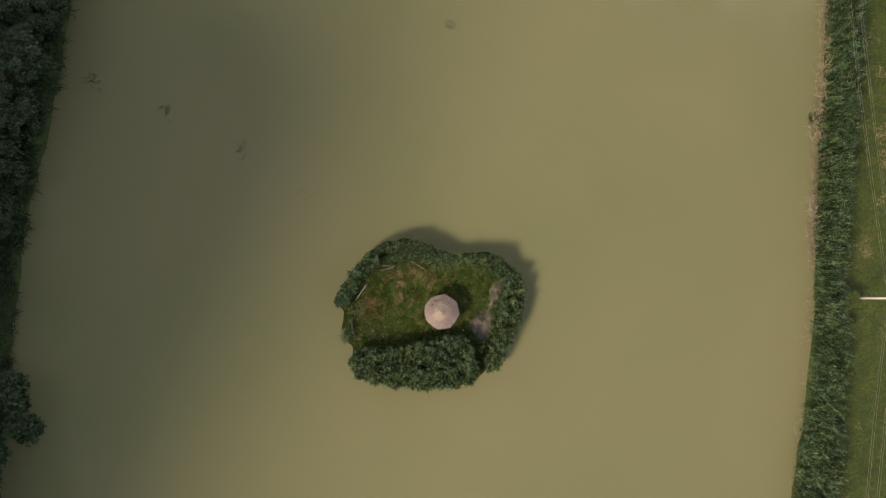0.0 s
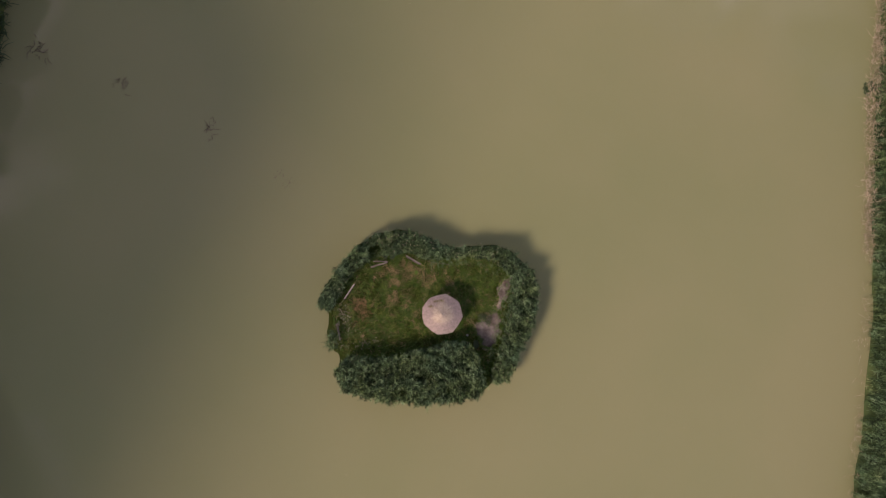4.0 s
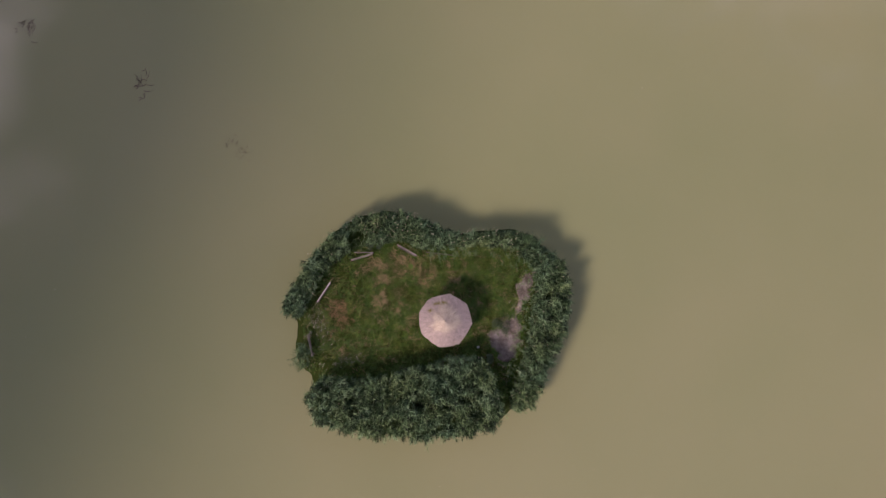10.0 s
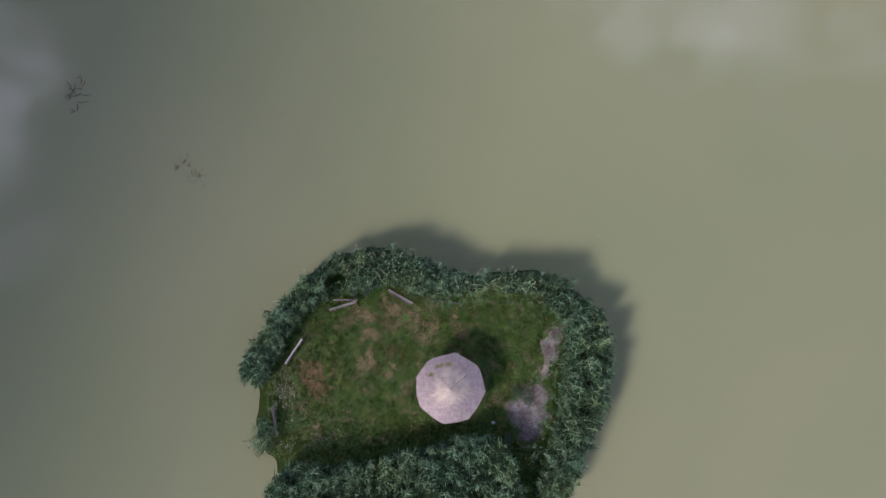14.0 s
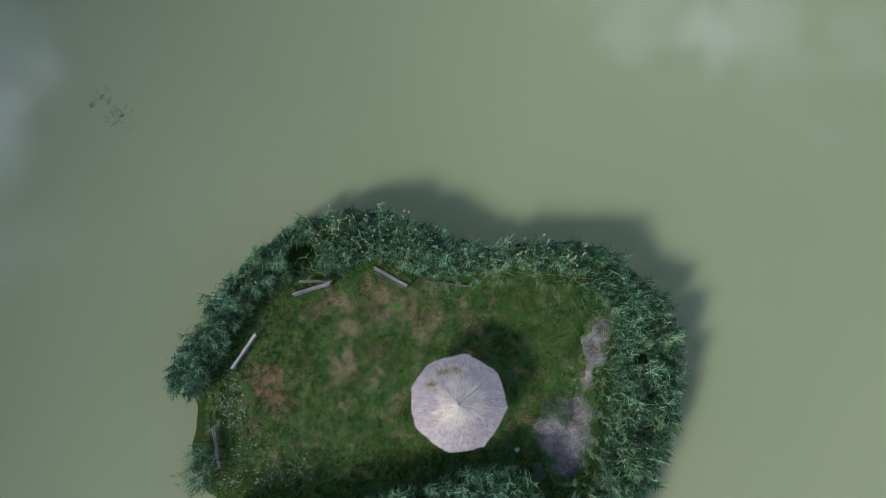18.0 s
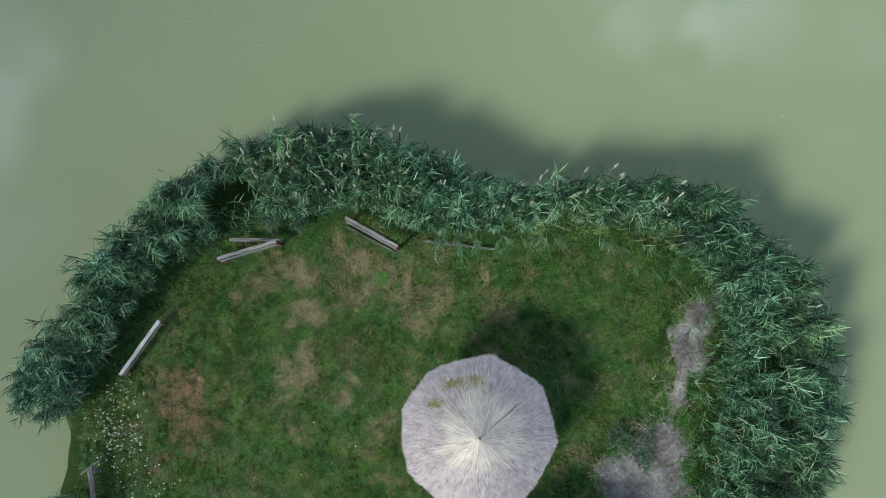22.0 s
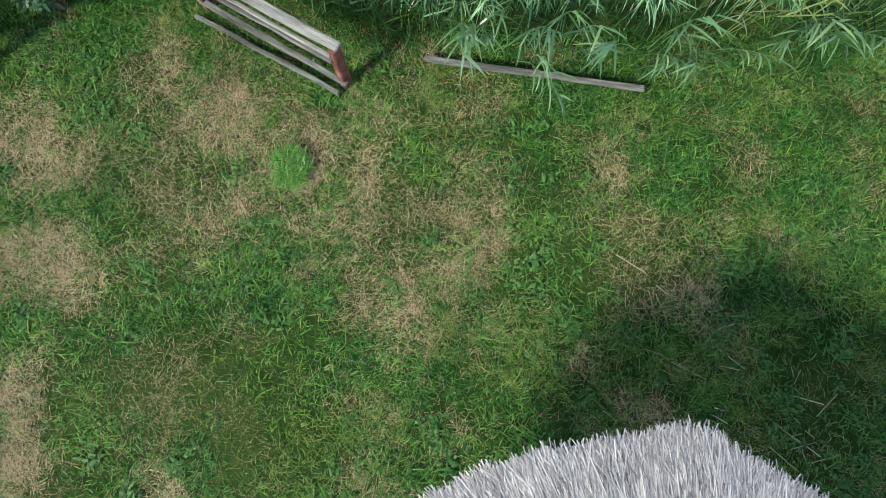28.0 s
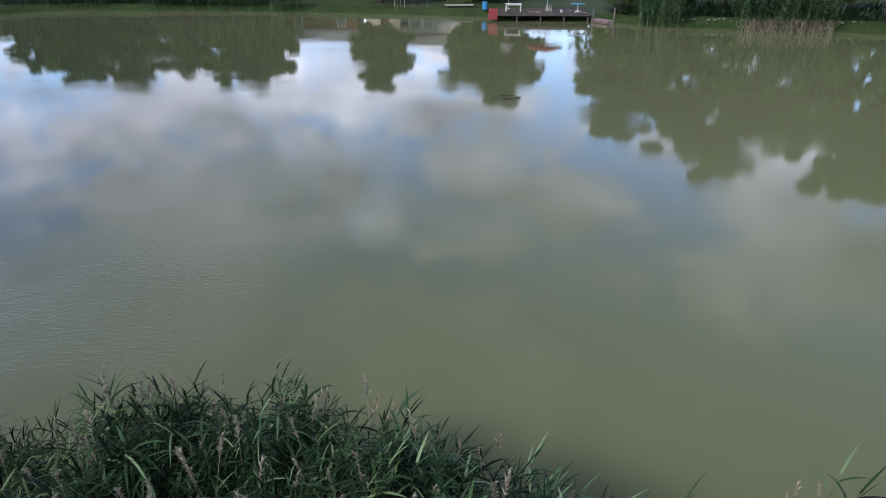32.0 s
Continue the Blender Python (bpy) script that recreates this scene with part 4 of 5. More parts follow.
for x, y, s in ((-42.0, 23.0, 1.6), (-33.1, 19.2, 1.1), (-23.8, 14.5, 1.2), (-15.3, 9.1, 0.7), (-16.4, 10.1, 0.7), (0.85, 30.6, 0.9)):
    sunken_branch(x, y, s, "dark twiggy bough lying awash in the water")
bits = np.stack([dr.uniform(-40, 42, 60), dr.uniform(-25, 40, 60)], -1)
bits = bits[edge_far(isl, bits) < -2]
leaf_bits = [tuft_form(dr, 4, 0.12, 0.05, 0.06, 0.05) for _ in range(4)]
tagged(new("floating_litter", strewn("floating_litter", leaf_bits, bits, WATER_Z + 0.006, dr, M_REED_DRY)), "scattered pale leaves floating on the pond", "leaves", kind="stuff")

# ---- shrubs and flowers on the island ----
fl = np.random.default_rng(41)


def leaf_mass(rng, count, radius, height, leaf, flat=0.6, segs=2):
    """Leaves on a rough dome with hollows."""
    v, q = [], []
    lumps = [(rng.uniform(-0.6, 0.6) * radius, rng.uniform(-0.6, 0.6) * radius, rng.uniform(0.45, 0.9) * height, rng.uniform(0.3, 0.5) * radius) for _ in range(7)]
    for _ in range(count):
        cx, cy, cz, r = lumps[rng.integers(len(lumps))]
        d = rng.normal(size=3)
        d /= np.linalg.norm(d)
        p = np.array([cx, cy, cz]) + d * r * rng.uniform(0.7, 1.0) * np.array([1, 1, flat])
        p[2] = max(p[2], 0.02)
        t = rng.uniform(0, 6.28)
        way = np.array([math.cos(t), math.sin(t), rng.uniform(-0.2, 0.5)])
        side = np.array([-math.sin(t), math.cos(t), rng.uniform(-0.3, 0.3)])
        lv, lq = ribbon(p, way / np.linalg.norm(way), side, leaf * rng.uniform(0.7, 1.3), leaf * (0.5 if segs == 2 else 0.8), 0.8, segs)
        q += [[i + len(v) for i in f] for f in lq]
        v += lv
    return np.array(v), np.array(q)


def shrub(x, y, radius, height, label, leaf=0.07, count=1100, mat=None):
    v, q = leaf_mass(fl, count, radius, height, leaf)
    top = empty("shrub", pose(x, y, 0), label, "shrub", "low shrubs on the island")
    bm = bmesh.new()
    for k in range(6):
        a = k * 1.05 + fl.uniform(-0.3, 0.3)
        merge(bm, tube([(0, 0, -0.05), (0.3 * radius * math.cos(a), 0.3 * radius * math.sin(a), 0.4 * height), (0.7 * radius * math.cos(a), 0.7 * radius * math.sin(a), 0.8 * height)], [0.014, 0.01, 0.004], 5))
    part("stems", from_bm("stems", bm, M_BARK, True), top)
    part("leaves", mesh_np("leaves", v, q, mat or M_LEAF_DARK), top)
    return top


shrub(5.0, -4.3, 0.9, 0.26, "low dark green weeds beside the bare earth", 0.06, 1100, M_LEAF_DARK)
shrub(4.4, -6.9, 0.5, 0.5, "dark leafy shrub by the tall reeds")
shrub(-5.2, 1.75, 0.4, 0.5, "broad-leaved green weed behind the bench", 0.07, 420, M_LEAF_DARK)
shrub(-4.3, 1.75, 0.35, 0.45, "broad-leaved green weed before the reeds", 0.07, 420, M_LEAF_DARK)
M_LIME = material("fresh_green", [(0.045, 0.12, 0.015), (0.085, 0.20, 0.025), (0.14, 0.27, 0.05)], scale=4, island=0.6, rough=0.5, through=0.25)
a = fl.uniform(0, 6.28, 110)
lime_at = np.stack([-1.88 + 0.14 * fl.random(110) * np.cos(a), 0.18 + 0.17 * fl.random(110) * np.sin(a)], -1)
tagged(new("grass_mound", strewn("grass_mound", TUFTS, lime_at, 0.05, fl, M_LIME, (0.6, 1.5), 0.2)), "mound of bright fresh green grass in the lawn", "grass", kind="stuff")

daisy_at = []
for x, y, sx_, sy_, n in ((-9.2, -3.8, 0.4, 0.6, 100), (-9.0, -4.6, 0.4, 0.35, 80), (-8.2, -5.8, 0.4, 0.4, 40), (-6.9, -7.2, 0.8, 0.25, 90), (-5.8, -6.8, 0.3, 0.3, 24), (-8.9, -7.3, 0.5, 0.3, 30), (5.95, -2.7, 0.22, 0.6, 6), (-3.2, -4.4, 0.8, 0.8, 4)):
    daisy_at.append(np.stack([fl.normal(x, sx_, n), fl.normal(y, sy_, n)], -1))
daisy_at = np.concatenate(daisy_at)
daisy_at = daisy_at[(edge_far(np.array(LAWN), daisy_at) > 0.1)]


def daisy_form(rng):
    v, q = [], []
    h = rng.uniform(0.2, 0.4)
    v += [np.array(c) for c in ((-0.002, 0, 0), (0.002, 0, 0), (0.002, 0, h), (-0.002, 0, h))]
    q.append([0, 1, 2, 3])
    for k in range(8):
        t = k * 0.785
        lv, lq = ribbon((0, 0, h), np.array([math.cos(t), math.sin(t), 0.15]), np.array([-math.sin(t), math.cos(t), 0]), 0.032, 0.02, 0.2, 2)
        q += [[i + len(v) for i in f] for f in lq]
        v += lv
    return np.array(v), np.array(q)


tagged(new("daisies", strewn("daisies", [daisy_form(fl) for _ in range(5)], daisy_at, 0.0, fl, M_WHITE, (0.42, 0.72))), "white daisies in the grass at the lawn's edge", "flowers", kind="stuff")

# reeds that lean out over the lawn, litter of old stalks on the bare earth
lean_at = scatter([(-0.6, 1.6), (0.2, 1.3), (1.4, 1.25), (2.8, 1.4), (4.6, 1.35), (6.2, 0.3), (7.0, -0.2), (7.3, 0.4), (5.0, 1.7), (1.0, 1.7)], 7, fl)
LAWNWARD = radians(-84)
LEANERS = [reed_form(fl, fl.uniform(0.9, 1.4), 8, 0.33, 0.022, low=0.4, lean=0.4, face=LAWNWARD, arch=True, fan=0.55) for _ in range(10)]
M_REED_PALE = material("reed_pale_green", [(0.035, 0.085, 0.035), (0.09, 0.17, 0.075), (0.2, 0.29, 0.15)], scale=1.0, island=0.6, rough=0.4, through=0.2)
tagged(new("leaning_reeds", strewn("leaning_reeds", LEANERS, lean_at, 0.0, fl, M_REED_PALE, (0.7, 1.05), 0.12, (0.08, -0.28), None, 0.35)), "young reeds leaning out of the bed over the lawn", "reeds", kind="stuff")
nod_at = scatter([(-0.5, 1.45), (0.4, 1.3), (1.5, 1.3), (3.0, 1.45), (3.2, 1.75), (1.2, 1.75), (-0.5, 1.8)], 14, fl)
NODDERS = [reed_form(fl, fl.uniform(1.15, 1.5), 10, 0.34, 0.026, low=0.45, lean=0.7, face=LAWNWARD, fan=0.5) for _ in range(6)]
tagged(new("leaning_reeds", strewn("leaning_reeds", NODDERS, nod_at, 0.0, fl, M_REED_PALE, (0.6, 1.1), 0.1, (0.05, -0.12), None, 0.5)), "pale reeds bowed low over the fallen rail", "reeds", kind="stuff")
arch_at = scatter([(1.7, 1.6), (3.4, 1.6), (5.2, 1.5), (6.3, 0.9), (6.6, 1.5), (5.0, 2.1), (1.8, 2.2)], 16, fl)
ARCHERS = [reed_form(fl, fl.uniform(1.2, 1.6), 8, 0.42, 0.015, low=0.45, lean=0.55, stem_w=0.008, face=radians(-12)) for _ in range(10)]
M_REED_YELLOW = material("reed_yellow_green", [(0.03, 0.055, 0.012), (0.085, 0.125, 0.03), (0.2, 0.23, 0.085)], scale=1.0, island=0.7, rough=0.5, spec=0.25, through=0.15)
tagged(new("leaning_reeds", strewn("leaning_reeds", ARCHERS, arch_at, 0.0, fl, M_REED_YELLOW, (0.75, 1.05), 0.12, (0.2, -0.12), None, 0.4)), "thin yellow-green reeds bowed sideways before the bed", "reeds", kind="stuff")
lean_at = scatter([(7.2, -0.2), (7.9, -1.0), (7.6, -4.0), (6.9, -6.5), (6.2, -8.5), (5.6, -8.4), (6.3, -6.2), (6.9, -4.0), (7.2, -2.0)], 14, fl)
tagged(new("leaning_reeds", strewn("leaning_reeds", LEANERS, lean_at, 0.0, fl, M_REED_PALE, (0.6, 1.1), 0.25, (-0.45, -0.1))), "young reeds leaning over the bare earth", "reeds", kind="stuff")
straw_at = scatter(SAND, 44, fl)
straw_forms = [tuft_form(fl, 5, 0.4, 0.009, 0.2, 0.12) for _ in range(6)]
tagged(new("reed_litter", strewn("reed_litter", straw_forms, straw_at, 0.045, fl, M_REED_DRY, (0.6, 1.2), 0.05)), "broken dry reed stalks strewn on the bare earth", "litter", kind="stuff")
weeds_at = scatter(SAND, 240, fl)
weeds_at = weeds_at[field(weeds_at, 1.3, 12) + 0.5 * field(weeds_at, 3.5, 13) + fl.normal(0, 0.15, len(weeds_at)) > 1.6 * np.clip(edge_far(sand_line, weeds_at), -0.3, 0.5) - 0.25]
tagged(new("weeds", strewn("weeds", TUFTS, weeds_at, 0.03, fl, M_GRASS, (0.8, 1.8), 0.2)), "weeds growing through the bare earth", "grass", kind="stuff")
# long dry stalks in the lawn round the parasol
stalk_at = scatter([(0.4, -1.9), (1.2, -0.6), (3.5, -1.5), (3.6, -4), (2.8, -3)], 5, fl)
stalk_forms = [tuft_form(fl, 2, 0.7, 0.008, 0.1, 0.3) for _ in range(5)]
tagged(new("dry_stalks", strewn("dry_stalks", stalk_forms, stalk_at, 0.03, fl, M_REED_DRY, (0.7, 1.3), 0.1)), "long dry stalks standing in the grass", "grass", kind="stuff")

# a scrap of plastic sheet on the trodden grass
bm = bmesh.new()
grid = [[bm.verts.new((0.05 * (u - 2) + 0.012 * fl.normal(), 0.04 * (w - 2) + 0.012 * fl.normal(), 0.05 + 0.03 * fl.random())) for u in range(5)] for w in range(5)]
for r0, r1 in zip(grid, grid[1:]):
    for k in range(4):
        bm.faces.new((r0[k], r0[k + 1], r1[k + 1], r1[k]))
bmesh.ops.solidify(bm, geom=bm.faces[:], thickness=0.004)
M_PLASTIC = material("pale_plastic", [(0.34, 0.42, 0.48), (0.55, 0.6, 0.63)], scale=9, rough=0.35)
scrap = tagged(new("plastic_scrap", from_bm("plastic_scrap", bm, M_PLASTIC, True)), "crumpled scrap of pale blue plastic on the grass", "litter")
scrap.matrix_basis = pose(3.4, -6.05, 0, 0, 0, 30)

# ---- small broken fence at the landing ----
fence = empty("landing_rail", pose(-9.55, -5.95, 0, 0, 0, -79), "weathered low plank rail at the island's landing", "rail")
part("rail", from_bm("rail", bar((1.75, 0.10, 0.05), 0.008, 0.015, 9, 21), M_WOOD_DARK), fence, pose(0, 0, 0.34, 8, 0, 0))
part("rail", from_bm("rail", bar((1.6, 0.06, 0.04), 0.008, 0.015, 9, 22), M_WOOD), fence, pose(0.05, -0.10, 0.24, 10, 1, 2))
for s in (-0.7, 0.7):
    part("post", from_bm("post", bar((0.07, 0.07, 0.62), 0.008, 0.01, 0, 23), M_WOOD_DARK), fence, pose(s, 0.07, 0.05))
loose_timber((-10.05, -5.35, 0.20), (-9.5, -4.95, 0.32), (0.04, 0.04), M_WOOD, "thin pale stick propped on the landing rail", "stick")

# ---- east bank: reeds, dry fringe, grass, fence, power line ----
br = np.random.default_rng(51)
EAST = [(46.2, 36), (46.1, 27), (45.0, 19), (44.4, 8), (44.3, -2), (43.7, -10), (42.4, -18), (41.1, -27), (45.2, -27), (46.4, -16), (47.1, -6), (47.0, 1), (47.5, 9), (49.0, 21), (49.8, 36)]
BANK_REEDS = [reed_form(br, br.uniform(1.7, 2.2), 12, 0.4, 0.034, low=0.5, stem_w=0.018, face=DOWNWIND, arch=True) for _ in range(14)]


def bank_z(p):
    return np.maximum(land_height(p[:, 0], p[:, 1]), -0.6)


p, h, turn_ = tussocks(EAST, 0.8, 26, 0.2, br, 0.0)
tagged(new("reed_bed", strewn("reeds", BANK_REEDS, p, bank_z(p), br, M_REED, (0.85, 1.15), 0.1, (0.05, 0.05), h, 0.6, turn_)), "long belt of green reeds on the pond's bank", "reeds", kind="stuff")
fringe = [(45.9, 36), (45.7, 27), (44.6, 19), (44.1, 8), (43.9, 2), (44.7, 2), (45.3, 8), (45.9, 19), (46.9, 27), (47.1, 36)]
DRY_REEDS = [reed_form(br, br.uniform(1.0, 1.6), 3, 0.4, 0.04, lean=0.6, stem_w=0.025) for _ in range(8)]
p = scatter(fringe, 22, br)
tagged(new("dry_reeds", strewn("dry_reeds", DRY_REEDS, p, np.maximum(bank_z(p), -0.45), br, M_REED_DRY, (0.7, 1.2), 0.2, (-0.45, 0.1))), "bleached dead reeds hanging over the water's edge", "reeds", kind="stuff")
p = scatter([(43.6, 0), (43.2, -8), (42.3, -16), (40.9, -26), (41.7, -26), (43.1, -16), (43.9, -8), (44.2, 0)], 5, br)
tagged(new("dry_reeds", strewn("dry_reeds", DRY_REEDS, p, np.maximum(bank_z(p), -0.45), br, M_REED_DRY, (0.5, 1.0), 0.3, (-0.4, -0.1))), "sparse dead reeds at the water's edge", "reeds", kind="stuff")
BANK = [(49.5, 36), (48.8, 21), (47.3, 9), (46.8, 1), (46.9, -6), (46.2, -16), (45.0, -27), (56, -27), (56, 36)]
BIG_TUFTS = [tuft_form(br, 24, 0.4, 0.05, 0.34, 0.8, 1) for _ in range(10)]
p = scatter(BANK, 15, br)
dryb = field(p, 0.35, 2) + 0.5 * field(p, 1.1, 5) > 0.55
M_BANK_GRASS = material("bank_grass", [(0.02, 0.045, 0.008), (0.055, 0.10, 0.014), (0.10, 0.145, 0.025), (0.19, 0.19, 0.06)], scale=0.25, island=0.45, rough=0.6, through=0.2)
tagged(new("bank_grass", strewn("bank_grass", BIG_TUFTS, p[~dryb], bank_z(p[~dryb]), br, M_BANK_GRASS, (0.6, 1.4), 0.15)), "tall yellow-green grass on the bank", "grass", kind="stuff")
tagged(new("bank_dry_grass", strewn("bank_dry_grass", BIG_TUFTS, p[dryb], bank_z(p[dryb]), br, M_GRASS_DRY, (0.5, 1.2), 0.2)), "dry brown grass on the bank", "grass", kind="stuff")


def bank_shrub(x, y, radius, height, label, mat):
    v, q = leaf_mass(br, 1500, radius, height, 0.22)
    z = float(bank_z(np.array([[x, y]]))[0])
    top = empty("bush", pose(x, y, z), label, "bush", "bushes on the banks")
    bm = bmesh.new()
    for k in range(6):
        a = k * 1.05
        merge(bm, tube([(0, 0, -0.1), (0.25 * radius * math.cos(a), 0.25 * radius * math.sin(a), 0.4 * height), (0.6 * radius * math.cos(a), 0.6 * radius * math.sin(a), 0.8 * height)], [0.04, 0.03, 0.01], 6))
    part("stems", from_bm("stems", bm, M_BARK, True), top)
    part("leaves", mesh_np("leaves", v, q, mat), top)


M_BUSH = material("bush_leaves", [(0.03, 0.06, 0.01), (0.07, 0.12, 0.02), (0.12, 0.17, 0.04)], scale=1.5, island=0.6, rough=0.5, through=0.25)
bank_shrub(48.2, -1.6, 1.3, 1.5, "bright green bush at the foot of the power pole", M_BUSH)
bank_shrub(47.9, -4.2, 0.9, 1.0, "low green bush on the bank", M_BUSH)
for x, y, r, h in ((13.5, 68.5, 2.2, 3.0), (18, 67.5, 2.4, 3.4), (23, 66.5, 2.4, 3.6), (28, 65.5, 2.6, 3.8), (33, 64, 2.6, 3.8), (38, 62, 2.8, 4.0), (42.5, 59.5, 2.8, 4.0), (47, 57, 2.8, 4.2), (50, 53, 2.8, 4.0)):
    bank_shrub(x, y, r, h, "dense dark bush under the trees of the far bank", M_LEAF)
bank_shrub(44.8, 20.3, 0.9, 0.25, "dark weed patch reaching into the water", M_LEAF_DARK)

# wire fence along the bank
fence = empty("wire_fence", pose(0, 0, 0), "old wire fence with pale wooden posts on the bank", "fence")
line_x = lambda y: float(np.interp(y, [-24, -15, -5, 1, 12, 22, 36], [46.4, 46.9, 47.9, 48.0, 48.4, 49.2, 50.2]))
tops = []
for k in range(22):
    y = 35.5 - 2.72 * k
    x = line_x(y)
    z = float(bank_z(np.array([[x, y]]))[0])
    lean = br.normal() * 6
    part("post", from_bm("post", tube([(0, 0, -0.3), (0, 0, 0.7), (0, 0, 1.25)], [0.055, 0.05, 0.045], 8), M_WOOD, True), fence, pose(x, y, z, lean, br.normal() * 6, 0))
    tops.append(Vector((x, y, z)))
for h in (0.5, 0.95):
    bm = bmesh.new()
    for a, b in zip(tops, tops[1:]):
        merge(bm, tube([a + Vector((0, 0, h)), (a + b) / 2 + Vector((0, 0, h - 0.02)), b + Vector((0, 0, h))], [0.006] * 3, 4))
    part("wire", from_bm("wire", bm, M_WOOD_DARK), fence)

# power line
M_CONCRETE = material("pale_concrete", [(0.42, 0.41, 0.39), (0.55, 0.54, 0.51)], scale=3, rough=0.9, bump=0.3)
M_CABLE = material("grey_cable", [(0.2, 0.2, 0.19), (0.28, 0.28, 0.26)], scale=5, rough=0.6)
POLES = [(43.4, 62.0), (49.05, -1.2), (43.0, -62.0)]
pole_top = []
for x, y in POLES:
    z = float(bank_z(np.array([[x, y]]))[0])
    pole = empty("power_pole", pose(x, y, z), "pale concrete power pole with a crossarm and insulators", "power pole", "power line along the bank")
    part("shaft", from_bm("shaft", tube([(0, 0, -0.5), (0, 0, 3.5), (0, 0, 7.0)], [0.17, 0.14, 0.11], 10), M_CONCRETE, True), pole)
    part("crossarm", from_bm("crossarm", bar((1.6, 0.09, 0.09), 0.008), M_CONCRETE), pole, pose(0, 0, 6.6))
    for s in (-0.7, -0.45, 0.45, 0.7):
        part("insulator", from_bm("insulator", tube([(0, 0, 0), (0, 0, 0.06), (0, 0, 0.16)], [0.02, 0.05, 0.035], 8), M_WHITE, True), pole, pose(s, 0, 6.645))
    pole_top.append((x, y, z + 6.79))
for s in (-0.7, -0.45, 0.45, 0.7):
    for a, b in zip(pole_top, pole_top[1:]):
        pts = [Vector(a).lerp(Vector(b), k / 14) + Vector((s, 0, -1.1 * 4 * (k / 14) * (1 - k / 14))) for k in range(15)]
        ob = new("power_cable", from_bm("power_cable", tube(pts, [0.009] * 15, 5), M_CABLE, True))
        tagged(ob, "sagging overhead cable between the poles", "cable", "power line along the bank")


# ---- trees ----
def tree_form(rng, height, crown_r, crown_low, leaf, count, open_=0.0):
    """Trunk with limbs, and leaves in uneven clumps along them."""
    trunk = bmesh.new()
    lean = rng.uniform(-0.06, 0.06, 2) * height
    spine = [(lean[0] * s * s, lean[1] * s * s, height * 0.8 * s - 0.3) for s in (0, 0.25, 0.5, 0.75, 1)]
    r0 = 0.022 * height
    merge(trunk, tube(spine, [r0, r0 * 0.8, r0 * 0.6, r0 * 0.38, r0 * 0.12], 9))
    clumps = []
    for k in range(30):
        s = crown_low + (0.98 - crown_low) * (k + rng.random()) / 30
        a = k * 2.4 + rng.uniform(-0.4, 0.4)
        base = np.array([lean[0] * s * s, lean[1] * s * s, height * 0.8 * s])
        span = crown_r * (1 - 0.55 * abs((s - crown_low) / (1 - crown_low) - 0.35)) * rng.uniform(0.6, 1.0)
        tip = base + np.array([math.cos(a) * span, math.sin(a) * span, height * rng.uniform(0.06, 0.2)])
        mid = (base + tip) / 2 + np.array([0, 0, -0.02 * height])
        merge(trunk, tube([base, mid, tip], [r0 * 0.32, r0 * 0.2, r0 * 0.05], 6))
        clumps += [(tip, crown_r * rng.uniform(0.16, 0.33)), (mid + rng.normal(size=3) * 0.14 * crown_r, crown_r * rng.uniform(0.18, 0.36))]
    v, q = [], []
    for _ in range(count):
        c, r = clumps[rng.integers(len(clumps))]
        d = rng.normal(size=3)
        d *= r * rng.random() ** 0.45 / np.linalg.norm(d)
        p = c + d * np.array([1, 1, 0.75])
        t = rng.uniform(0, 6.28)
        way = np.array([math.cos(t), math.sin(t), rng.uniform(-0.7, 0.3)])
        side = np.array([-math.sin(t), math.cos(t), rng.uniform(-0.6, 0.6)])
        lv, lq = ribbon(p, way / np.linalg.norm(way), side / np.linalg.norm(side), leaf * rng.uniform(0.7, 1.4), leaf * 0.95, 0.6, 1)
        q += [[i + len(v) for i in f] for f in lq]
        v += lv
    return from_bm("trunk", trunk, M_BARK, True), mesh_np("crown", v, q, M_LEAF)


tr_ = np.random.default_rng(61)
FORMS = {}


def tree(x, y, height, crown, style, label, leaves=None):
    """One of a few grown shapes, turned and sized."""
    z = float(np.maximum(land_height(np.array([x]), np.array([y])), -0.5)[0])
    key = (style, int(tr_.integers(2)))
    if key not in FORMS:
        FORMS[key] = {"round": lambda: tree_form(tr_, 10, 3.6, 0.14, 0.36, 24000), "tall": lambda: tree_form(tr_, 10, 2.9, 0.16, 0.34, 22000), "low": lambda: tree_form(tr_, 10, 4.6, 0.06, 0.4, 22000)}[style]()
    trunk, crown_me = FORMS[key]
    top = empty("tree", pose(x, y, z, 0, 0, tr_.uniform(0, 360)), label, "tree", "trees round the pond")
    base_r = {"round": 3.6, "tall": 2.9, "low": 4.6}[style]
    sc = Matrix.Diagonal((crown / base_r, crown / base_r, height / 10, 1))
    part("trunk", trunk, top, sc)
    if leaves:
        crown_me = crown_me.copy()
        crown_me.materials[0] = leaves
    part("crown", crown_me, top, sc)
    return top


